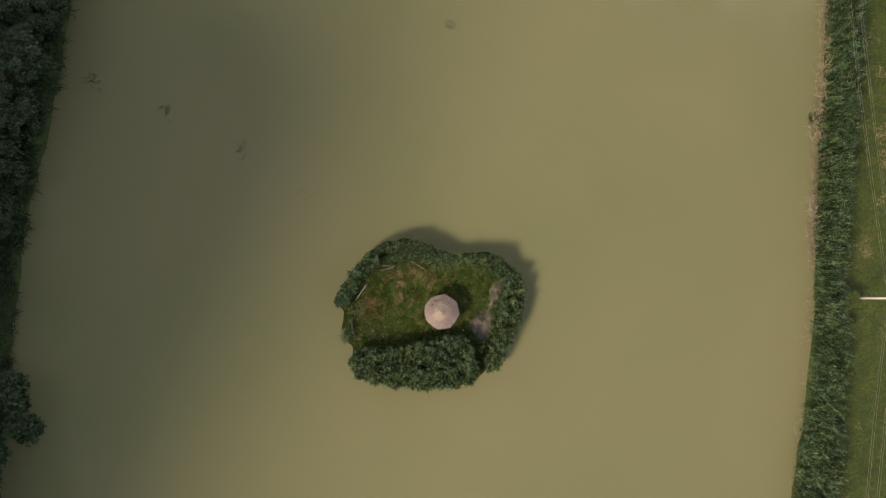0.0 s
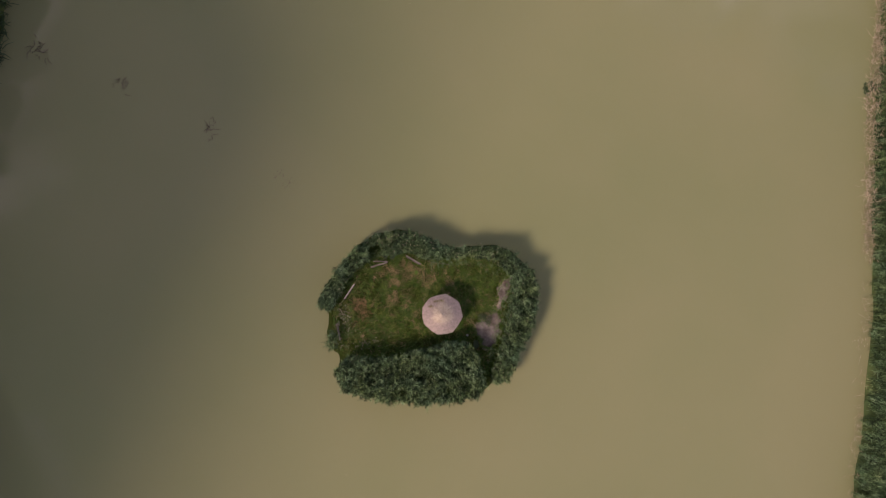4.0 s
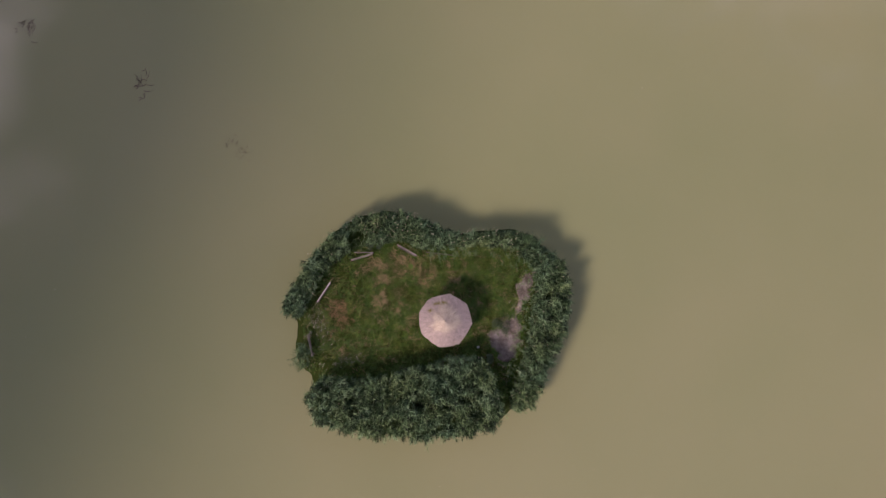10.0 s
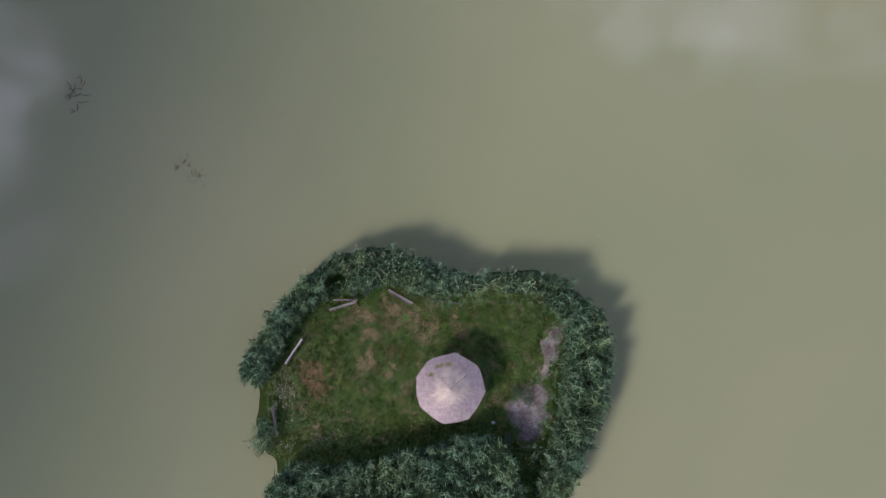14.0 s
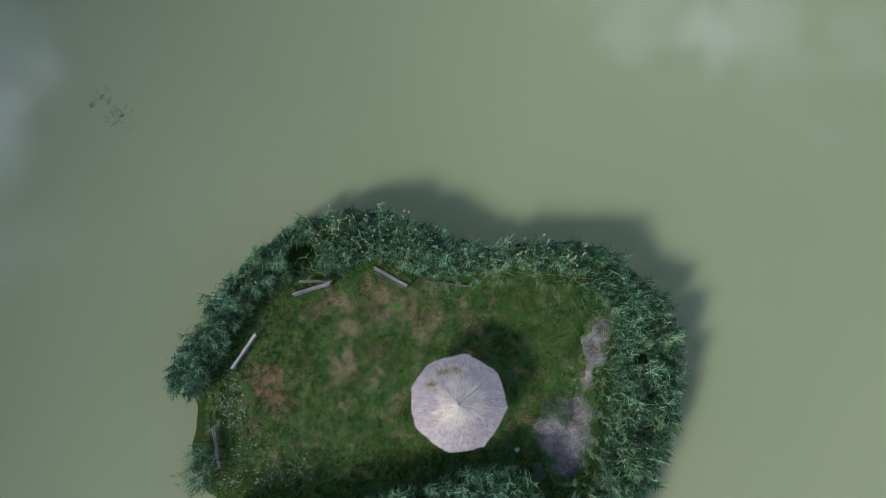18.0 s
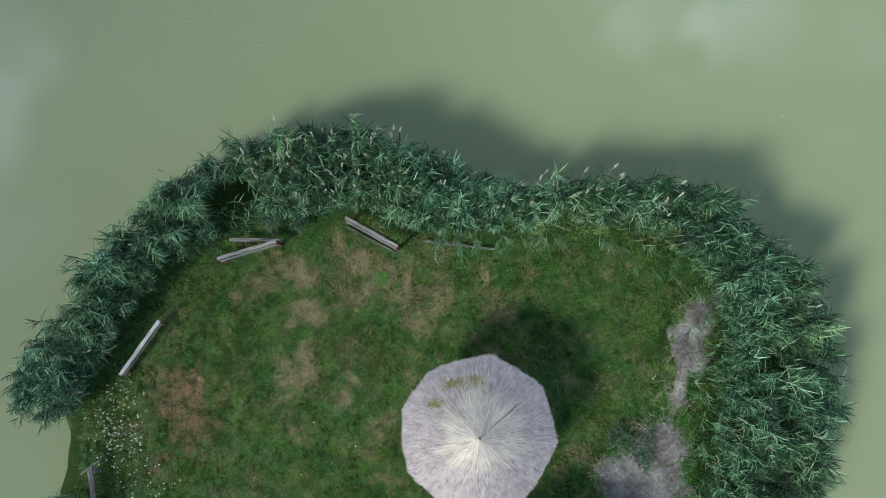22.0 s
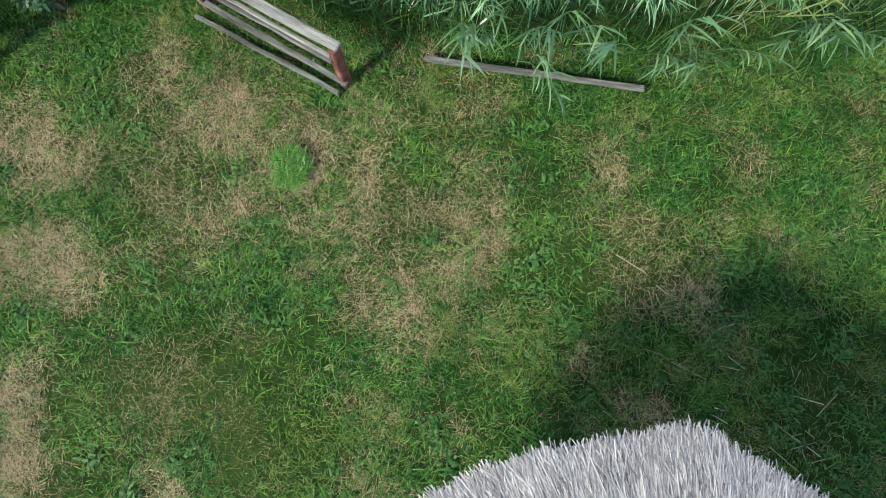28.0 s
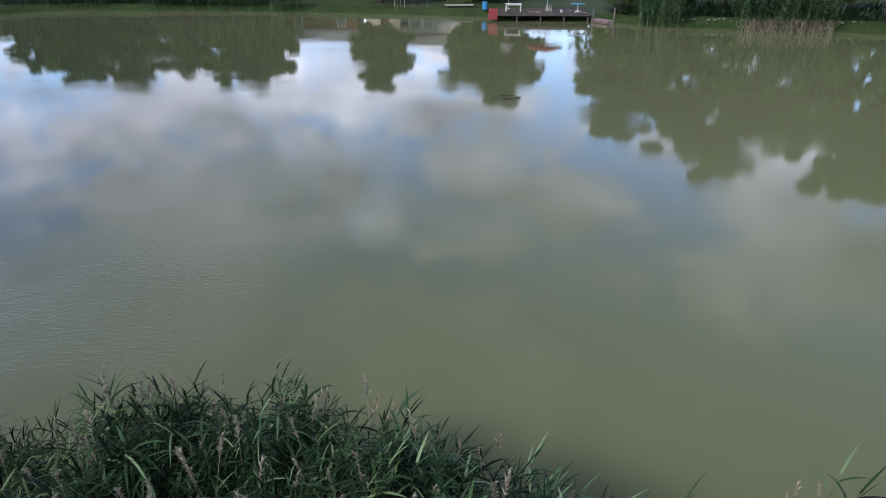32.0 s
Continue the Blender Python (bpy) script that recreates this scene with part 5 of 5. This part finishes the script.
for x, y, h, c, s in ((-57, 84, 8.0, 4.0, "round"), (-50, 82, 9.0, 4.6, "round"), (-43, 82, 9.2, 4.6, "round"), (-37, 83, 8.2, 4.0, "low"), (-30.5, 82, 9.6, 4.4, "round"), (-25.6, 82.5, 8.5, 3.2, "round")):
    tree(x, y, h, c, s, "broad green tree on the far bank behind the reeds")
tree(-11.8, 80, 8.8, 3.7, "round", "round-crowned green tree standing alone by the lawn")
tree(-1.0, 81, 9.6, 4.2, "low", "broad green tree behind the wooden dock")
tree(3.2, 82, 10.6, 4.4, "round", "broad green tree behind the wooden dock")
for x, y, h, c, s in ((14.8, 70, 11.6, 4.6, "round"), (20.5, 69, 12.5, 4.6, "tall"), (26.4, 68, 17.4, 4.8, "tall"), (32, 67, 13.5, 4.4, "round"), (39, 65, 17.4, 5.2, "tall"), (45, 63, 15, 5, "round"), (51, 59, 15, 5, "round"), (56, 54, 13, 5, "round")):
    tree(x, y, h, c, s, "tall green tree on the far bank by the reeds")
# west bank: its cloud shade is painted in with a darker leaf colour
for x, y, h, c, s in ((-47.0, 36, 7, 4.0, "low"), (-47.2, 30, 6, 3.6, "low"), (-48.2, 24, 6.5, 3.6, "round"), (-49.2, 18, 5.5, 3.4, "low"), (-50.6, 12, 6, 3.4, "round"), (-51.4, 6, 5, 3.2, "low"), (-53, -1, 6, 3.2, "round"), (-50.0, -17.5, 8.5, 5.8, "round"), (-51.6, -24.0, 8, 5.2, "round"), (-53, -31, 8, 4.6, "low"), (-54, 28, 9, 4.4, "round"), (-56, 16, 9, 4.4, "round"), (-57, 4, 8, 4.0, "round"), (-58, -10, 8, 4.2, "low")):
    tree(x, y, h, c, s, "leafy tree crowding the shaded bank, shade put into its leaf colour", M_LEAF_DARK)
# undergrowth here carries the bank's shade in its dark colour too
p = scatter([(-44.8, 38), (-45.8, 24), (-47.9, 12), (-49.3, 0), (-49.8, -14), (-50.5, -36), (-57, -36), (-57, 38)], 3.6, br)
tagged(new("bank_undergrowth", strewn("bank_undergrowth", [tuft_form(br, 16, 0.9, 0.09, 0.5, 1.0) for _ in range(8)], p, bank_z(p), br, M_LEAF_DARK, (0.6, 1.5), 0.2)), "undergrowth along the shaded bank, shade put into its colour", "undergrowth", kind="stuff")

# ---- far bank: lawn, reeds, dock, boat, houses ----
fb = np.random.default_rng(71)
M_DECK = material("dark_deck_boards", [(0.035, 0.03, 0.03), (0.08, 0.07, 0.065), (0.15, 0.135, 0.125)], scale=2, stretch=(6, 1, 6), rough=0.8, bump=0.4)
M_PAINT_WHITE = material("white_paint", [(0.68, 0.68, 0.66), (0.8, 0.8, 0.78)], scale=6, rough=0.5, bump=0.1)
M_BLUE = material("blue_plastic", [(0.03, 0.22, 0.50), (0.05, 0.30, 0.62)], scale=4, rough=0.35)
M_PINK = material("faded_red_sheet", [(0.42, 0.07, 0.08), (0.55, 0.13, 0.13)], scale=3, rough=0.7)
M_BROWN = material("brown_timber", [(0.07, 0.03, 0.018), (0.13, 0.06, 0.035), (0.2, 0.1, 0.06)], scale=2, stretch=(1, 1, 8), rough=0.75, bump=0.3)
M_CREAM = material("cream_plaster", [(0.60, 0.55, 0.45), (0.74, 0.69, 0.59)], scale=0.8, rough=0.9, bump=0.2)
M_GREY_ROOF = material("grey_roofing", [(0.13, 0.13, 0.13), (0.22, 0.22, 0.22), (0.28, 0.275, 0.27)], scale=1.5, rough=0.8, bump=0.3)
M_GLASS = material("window_glass", [(0.03, 0.035, 0.04), (0.05, 0.055, 0.06)], scale=1, rough=0.05)
M_BOAT = material("worn_boat_paint", [(0.10, 0.075, 0.085), (0.22, 0.17, 0.18), (0.36, 0.32, 0.33)], scale=4, rough=0.7, bump=0.3)


def ground_z(x, y):
    return float(land_height(np.array([x]), np.array([y]))[0])


DOCK_Z = 0.40
dock = empty("wooden_dock", pose(5.6, 69.6, DOCK_Z), "dark weathered wooden dock on posts over the water", "dock")
board = from_bm("deck_board", bar((9.8, 0.14, 0.04), 0.006), M_DECK)
for k in range(40):
    part("deck_board", board, dock, pose(fb.normal() * 0.03, -3.0 + 0.152 * k, 0.0))
beam = from_bm("beam", bar((9.8, 0.1, 0.2), 0.008), M_DECK)
for y in (-3.0, 0.0, 2.9):
    part("beam", beam, dock, pose(0, y, -0.122))
stake = from_bm("stake", tube([(0, 0, -1.6), (0, 0, -0.02)], [0.08, 0.075], 8), M_WOOD_DARK, True)
for x in (-4.6, -2.3, 0, 2.3, 4.6):
    for y in (-2.86, 2.8):
        part("stake", stake, dock, pose(x, y, 0))


def table(x, y, z, mat, label):
    top = empty("garden_table", pose(x, y, z), label, "table")
    part("tabletop", from_bm("tabletop", bar((1.7, 0.8, 0.05), 0.012), mat), top, pose(0, 0, 0.73))
    leg = from_bm("leg", bar((0.09, 0.09, 0.705), 0.01), mat)
    for sx_ in (-0.72, 0.72):
        for sy_ in (-0.3, 0.3):
            part("leg", leg, top, pose(sx_, sy_, 0.3525))
    part("apron", from_bm("apron", bar((1.5, 0.03, 0.1), 0.004), mat), top, pose(0, -0.33, 0.65))
    return top


def stool(x, y, z, label):
    top = empty("wooden_stool", pose(x, y, z, 0, 0, 20), label, "stool")
    part("seat", from_bm("seat", bar((0.42, 0.42, 0.05), 0.012), M_WOOD), top, pose(0, 0, 0.62))
    for sx_ in (-1, 1):
        for sy_ in (-1, 1):
            part("leg", from_bm("leg", tube([(sx_ * 0.22, sy_ * 0.22, 0), (sx_ * 0.16, sy_ * 0.16, 0.6)], [0.022, 0.025], 7), M_CREAM, True), top)
    part("stretcher", from_bm("stretcher", bar((0.36, 0.03, 0.03), 0.004), M_CREAM), top, pose(0, -0.2, 0.22))
    return top


def parasol(x, y, z, height, radius, mat, label):
    top = empty("garden_parasol", pose(x, y, z), label, "parasol")
    part("pole", from_bm("pole", tube([(0, 0, 0), (0, 0, height)], [0.025, 0.02], 8), M_PAINT_WHITE, True), top)
    bm = bmesh.new()
    rings = []
    for s, h in ((0.02, 0.0), (0.5, -0.22), (1.0, -0.5), (0.99, -0.62)):
        rings.append([bm.verts.new((s * radius * math.cos(a), s * radius * math.sin(a), height + h - 0.06 * s * math.cos(4 * a) ** 2)) for a in [6.2832 * k / 32 for k in range(32)]])
    for a, b in zip(rings, rings[1:]):
        for k in range(32):
            bm.faces.new((a[k], a[(k + 1) % 32], b[(k + 1) % 32], b[k]))
    bmesh.ops.solidify(bm, geom=bm.faces[:], thickness=0.01)
    part("canopy", from_bm("canopy", bm, mat, True), top)
    part("base", from_bm("base", tube([(0, 0, 0), (0, 0, 0.06), (0, 0, 0.1)], [0.25, 0.24, 0.05], 16), M_CONCRETE, True), top)
    return top


DECK_TOP = DOCK_Z + 0.021
table(3.0, 68.6, DECK_TOP, M_PAINT_WHITE, "white painted garden table on the dock")
stool(6.5, 68.3, DECK_TOP, "pale wooden stool on the dock")
parasol(6.6, 71.0, DECK_TOP, 2.75, 1.9, M_PINK, "faded red garden parasol open on the dock")
parasol(2.6, 71.4, DECK_TOP, 2.7, 0.75, M_PAINT_WHITE, "small white parasol on the dock")
# round blue table
rt = empty("round_table", pose(9.4, 68.6, DECK_TOP), "round table with a blue plastic top", "table")
part("tabletop", from_bm("tabletop", tube([(0, 0, 0.70), (0, 0, 0.72), (0, 0, 0.745)], [0.68, 0.72, 0.70], 28), M_BLUE, True), rt)
part("pedestal", from_bm("pedestal", tube([(0, 0, 0), (0, 0, 0.05), (0, 0, 0.12), (0, 0, 0.7)], [0.3, 0.28, 0.06, 0.05], 12), M_PAINT_WHITE, True), rt)
# small things on the deck
for x, y, r, h, mat, label in ((7.7, 67.6, 0.14, 0.25, M_PAINT_WHITE, "small white bucket on the dock"), (8.6, 67.4, 0.18, 0.3, M_BOAT, "grey plastic tub on the dock")):
    b = empty("bucket", pose(x, y, DECK_TOP), label, "bucket")
    part("body", from_bm("body", tube([(0, 0, 0), (0, 0, h * 0.6), (0, 0, h)], [r * 0.8, r * 0.95, r], 14), mat, True), b)
    part("rim", from_bm("rim", tube([(0, 0, h - 0.02), (0, 0, h + 0.012)], [r * 1.06, r * 1.06], 14), mat, True), b)
for x, y in ((5.2, 67.8), (9.6, 67.5)):
    bm = bmesh.new()
    for k in range(9):
        puff = bmesh.new()
        bmesh.ops.create_icosphere(puff, subdivisions=2, radius=0.2)
        for w in puff.verts:
            w.co *= 1 + 0.35 * noise.noise(w.co * 5 + Vector((k, x, 0)))
            w.co.z = max(w.co.z * 0.5, 0.0)
        merge(bm, puff, pose(fb.normal() * 0.3, fb.normal() * 0.15, 0))
    tagged(new("crumpled_tarp", from_bm("crumpled_tarp", bm, M_BOAT, True)), "crumpled grey tarpaulin heaped on the dock", "tarpaulin").matrix_basis = pose(x, y, DECK_TOP)
# red sheet that hangs from the dock's corner, blue drum beside it
bm = bmesh.new()
grid = [[bm.verts.new((0.9 * u - 0.45 + 0.04 * math.sin(7 * w), -0.12 * w * w, -1.0 * w + 0.5 + 0.03 * math.sin(9 * u))) for u in (0, 0.25, 0.5, 0.75, 1)] for w in (0, 0.2, 0.4, 0.6, 0.8, 1)]
for r0, r1 in zip(grid, grid[1:]):
    for k in range(4):
        bm.faces.new((r0[k], r0[k + 1], r1[k + 1], r1[k]))
bmesh.ops.solidify(bm, geom=bm.faces[:], thickness=0.02)
tagged(new("hanging_sheet", from_bm("hanging_sheet", bm, M_PINK, True)), "faded red sheet hanging over the dock's corner", "sheet").matrix_basis = pose(0.95, 66.45, 0.36)
drum = empty("drum", pose(0.2, 72.3, ground_z(0.2, 72.3)), "blue plastic drum on the bank beside the dock", "drum")
part("barrel", from_bm("barrel", tube([(0, 0, 0), (0, 0, 0.1), (0, 0, 0.7), (0, 0, 0.8)], [0.26, 0.29, 0.29, 0.26], 18), M_BLUE, True), drum)
part("lid", from_bm("lid", tube([(0, 0, 0.8), (0, 0, 0.84)], [0.27, 0.25], 18), M_BLUE, True), drum)


def rowing_boat(x, y, turn, label):
    top = empty("rowing_boat", pose(x, y, WATER_Z, 0, 0, turn), label, "boat")
    bm = bmesh.new()
    rows = []
    for i in range(13):
        s = i / 12
        w = 0.62 * math.sin(math.pi * min(0.98, 0.2 + 0.8 * s)) ** 0.7 if s > 0.0 else 0.38
        keel, gun = -0.12 + 0.25 * abs(s - 0.45) ** 2, 0.30 + 0.28 * abs(s - 0.4) ** 2
        px = 2.9 * s - 1.45
        rows.append([bm.verts.new(c) for c in ((px, -w, gun), (px, -w * 0.86, 0.05), (px, -w * 0.4, keel), (px, w * 0.4, keel), (px, w * 0.86, 0.05), (px, w, gun))])
    for a, b in zip(rows, rows[1:]):
        for k in range(5):
            bm.faces.new((a[k], a[k + 1], b[k + 1], b[k]))
    bm.faces.new(rows[0])
    bmesh.ops.recalc_face_normals(bm, faces=bm.faces)
    bmesh.ops.solidify(bm, geom=bm.faces[:], thickness=0.03)
    part("hull", from_bm("hull", bm, M_BOAT), top)
    for px, w in ((-0.7, 1.0), (0.3, 1.12)):
        part("thwart", from_bm("thwart", bar((0.22, w, 0.03), 0.006), M_WOOD), top, pose(px, 0, 0.2))
    return top


rowing_boat(11.3, 65.6, 118, "small worn rowing boat moored beside the dock")
for x, y, h in ((12.6, 66.2, 1.5), (10.7, 67.0, 1.3)):
    tagged(new("mooring_post", from_bm("mooring_post", tube([(x, y, -1.4), (x, y, 0), (x + 0.03, y, h - 0.5)], [0.09, 0.085, 0.07], 9), M_WOOD, True)), "grey wooden mooring post standing in the water", "post")
# stepping board left of the dock
loose_timber((-4.2, 75.4, ground_z(-3, 75.4) + 0.25), (-1.0, 75.4, ground_z(-3, 75.4) + 0.25), (1.2, 0.06), M_CONCRETE, "pale slab walkway on the far lawn", "walkway_slab")
kerb_bits = np.stack([fb.uniform(-10, -1, 26), fb.uniform(73.2, 75.0, 26)], -1)
tagged(new("daisies", strewn("daisies", [daisy_form(fb) for _ in range(4)], kerb_bits, bank_z(kerb_bits) + 0.1, fb, M_WHITE, (2.5, 4.5))), "white flowers on the far lawn's edge", "flowers", kind="stuff")


# stones on the shore
M_STONE = material("shore_stone", [(0.14, 0.135, 0.12), (0.28, 0.27, 0.25)], scale=4, rough=0.9, bump=0.4)
def stone(x, y, r, label):
    bm = bmesh.new()
    bmesh.ops.create_icosphere(bm, subdivisions=2, radius=r)
    for w in bm.verts:
        w.co *= 1 + 0.3 * noise.noise(w.co * (1.6 / r) + Vector((x, y, 0)))
        w.co.z *= 0.55
    tagged(new("stone", from_bm("stone", bm, M_STONE, True)), label, "stone", "stones on the shore").matrix_basis = pose(x, y, ground_z(x, y) + 0.2 * r)


for k in range(26):
    s = fb.random()
    x = 15 + 23 * s
    y = float(np.interp(x, [14, 20, 28, 35, 43], [64.3, 61.8, 60.2, 58, 51.5])) + fb.uniform(0.3, 2.2)
    stone(x, y, fb.uniform(0.07, 0.18), "pale rounded stone on the far shore")


def far_reeds(poly, density, label, dry_foot=True, tall=1.0):
    p = scatter(poly, density, fb)
    h = np.full(len(p), tall)
    bed = tagged(new("reed_bed", strewn("reeds", BANK_REEDS, p, np.maximum(bank_z(p), -0.5), fb, M_REED, (0.85, 1.25), 0.08, (0, 0), h)), label, "reeds", "reed clumps on the far bank", "stuff")
    if dry_foot:
        front = np.array([poly[0], poly[1], (poly[1][0], poly[1][1] + 0.8), (poly[0][0], poly[0][1] + 0.8)]) - np.array([0.0, 0.35])
        d = scatter(front, 48, fb)
        part("dead_stalks", strewn("dead_stalks", DRY_REEDS, d, np.maximum(bank_z(d), -0.5), fb, M_REED_DRY, (0.75, 1.15), 0.08, (0, 0)), bed, label="straw-coloured dead stalks at the foot")


far_reeds([(22.0, 58.9), (29.3, 57.9), (29.5, 60.2), (22.4, 61.0)], 22, "tall reed clump with straw-coloured foot", True, 1.5)
far_reeds([(33.4, 56.0), (40, 51.2), (42, 55), (34.4, 58.5)], 16, "tall reed clump with straw-coloured foot", True, 1.4)
far_reeds([(14.0, 62.6), (17.6, 61.0), (17.8, 63.5), (14.6, 64.8)], 22, "dark green reed clump by the boat", False, 1.3)
far_reeds([(-56, 74.2), (-42, 75.3), (-42, 77.5), (-56, 77)], 9, "dark reeds under the trees of the far bank", False, 1.1)
far_reeds([(-38.5, 75.5), (-25, 75.3), (-25, 77.6), (-38.5, 77.8)], 9, "dark reeds under the trees of the far bank", False, 1.1)
far_reeds([(-24, 74.9), (-20.2, 74.7), (-20, 76.8), (-24, 77)], 14, "dark bushy reeds at the lawn's corner", False, 1.2)
far_reeds([(-19, 75), (-13.4, 73.6), (-13.2, 74.8), (-19, 76.2)], 8, "low green reeds at the lawn's edge", False, 0.5)
far_reeds([(17.6, 60.8), (22, 59.3), (22, 61.2), (18, 62.6)], 16, "short grass-green reeds at the shore", False, 0.35)
p = scatter([(-24, 76.5), (-12, 74.8), (0, 72.6), (0.6, 76), (12, 76), (12.5, 68.5), (15, 65.5), (30, 61.5), (36, 59), (40, 62), (36, 72), (12, 82), (-24, 86)], 2.2, fb)
tagged(new("bank_grass", strewn("bank_grass", BIG_TUFTS, p, bank_z(p), fb, M_BANK_GRASS, (0.5, 1.0), 0.15)), "mown green grass of the far bank", "grass", kind="stuff")
p = scatter([(-60, 77), (-25, 77), (-25, 82), (-60, 82)], 3.0, fb)
tagged(new("bank_undergrowth", strewn("bank_undergrowth", [tuft_form(fb, 16, 1.1, 0.1, 0.5, 1.2) for _ in range(8)], p, bank_z(p), fb, M_LEAF_DARK, (0.6, 1.4), 0.2)), "dark undergrowth beneath the far trees", "undergrowth", kind="stuff")
p = scatter([(13, 68), (40, 60.5), (47, 60), (47, 64), (14, 72)], 2.0, fb)
tagged(new("bank_undergrowth", strewn("bank_undergrowth", [tuft_form(fb, 16, 1.7, 0.13, 0.7, 1.5) for _ in range(8)], p, bank_z(p), fb, M_LEAF_DARK, (0.6, 1.4), 0.2)), "dark undergrowth beneath the tall trees", "undergrowth", kind="stuff")

# woods beyond the bank
for line, high, label in (([(16, 100), (60, 88), (95, 60), (120, 60), (110, 95), (20, 112)], 7.0, "dark distant wood behind the tall trees"), ([(-130, 60), (-75, 96), (-28, 98), (-28, 106), (-80, 106), (-140, 80)], 5.0, "dark distant wood behind the broad trees")):
    p = scatter(line, 0.075, fb)
    tagged(new("far_woods", strewn("far_woods", [leaf_mass(fb, 260, 4.0, high, 1.1, 0.9, 1) for _ in range(5)], p, bank_z(p) - 0.5, fb, M_LEAF, (0.8, 1.25), 0.05)), label, "woods", kind="stuff")


def house(x, y, w, d, eave, ridge, wall_mat, roof_mat, openings, label):
    """Walls round a hollow, a pitched roof with eaves, doors and windows set in the front."""
    z = ground_z(x, y) - 0.1
    top = empty("house", pose(x, y, z), label, "house", "houses on the far bank")
    for name, size, at in (("wall", (w, 0.2, eave), (0, -d / 2, eave / 2)), ("wall", (w, 0.2, eave), (0, d / 2, eave / 2)), ("wall", (0.2, d - 0.2, eave), (-w / 2 + 0.1, 0, eave / 2)), ("wall", (0.2, d - 0.2, eave), (w / 2 - 0.1, 0, eave / 2))):
        part(name, from_bm(name, bar(size, 0.01), wall_mat), top, pose(*at))
    rise = ridge - eave
    for s in (-1, 1):
        slope = math.degrees(math.atan2(rise, d / 2))
        part("roof", from_bm("roof", bar((w + 0.8, math.hypot(d / 2, rise) + 0.45, 0.12), 0.02), roof_mat), top, pose(0, s * (d / 4 + 0.12), eave + rise / 2 + 0.02, -s * slope, 0, 0))
    for s in (-1, 1):
        bm = bmesh.new()
        tri = [(s * (w / 2 - 0.1), -d / 2, eave), (s * (w / 2 - 0.1), d / 2, eave), (s * (w / 2 - 0.1), 0, ridge - 0.08)]
        bm.faces.new([bm.verts.new(c) for c in tri])
        bmesh.ops.solidify(bm, geom=bm.faces[:], thickness=0.15)
        part("gable", from_bm("gable", bm, wall_mat), top)
    for kind, ox, ow, oz, oh, mat in openings:
        o = part(kind, from_bm(kind, bar((ow, 0.06, oh), 0.006), mat), top, pose(ox, -d / 2 - 0.125, oz + oh / 2))
        if kind == "window":
            for sx_ in (-1, 1):
                part("frame", from_bm("frame", bar((0.07, 0.05, oh + 0.1), 0.004), M_PAINT_WHITE), o, pose(sx_ * (ow / 2 + 0.035), -0.05, 0))
            for sz_ in (-1, 1):
                part("frame", from_bm("frame", bar((ow, 0.05, 0.07), 0.004), M_PAINT_WHITE), o, pose(0, -0.05, sz_ * (oh / 2 + 0.01)))
            part("sill", from_bm("sill", bar((ow + 0.2, 0.16, 0.05), 0.006), M_PAINT_WHITE), o, pose(0, -0.09, -oh / 2 - 0.08))
    return top


openings = [("door", -8.3, 1.0, 0.05, 2.05, M_CREAM), ("door", -7.0, 0.9, 0.05, 2.05, M_BROWN)]
openings += [("window", -4.6 + 1.5 * k, 1.05, 1.0, 1.2, M_GLASS) for k in range(3)]
openings += [("panel", 0.2 + 1.35 * k, 1.15, 0.5, 2.0, M_PAINT_WHITE) for k in range(4)] + [("door", 6.0, 1.6, 0.05, 2.2, M_BROWN), ("window", 8.0, 1.2, 1.0, 1.2, M_GLASS)]
house(-5.2, 88.5, 19, 5.5, 2.9, 4.5, M_CREAM, M_GREY_ROOF, openings, "long low cream house with a grey roof behind the lawn")
house(-21.3, 90, 10.5, 5, 2.6, 4.1, M_BROWN, M_GREY_ROOF, [("window", -2.5, 1.0, 1.0, 1.0, M_GLASS), ("door", 1.0, 0.95, 0.05, 2.0, M_BROWN), ("window", 3.2, 1.0, 1.0, 1.0, M_GLASS)], "small brown timber cabin with a grey roof")
house(-42.3, 88, 4.2, 4, 2.3, 3.4, M_PAINT_WHITE, M_GREY_ROOF, [("door", 0.9, 0.9, 0.05, 1.95, M_BROWN), ("window", -0.9, 0.8, 1.0, 0.9, M_GLASS)], "small white hut under the far trees")
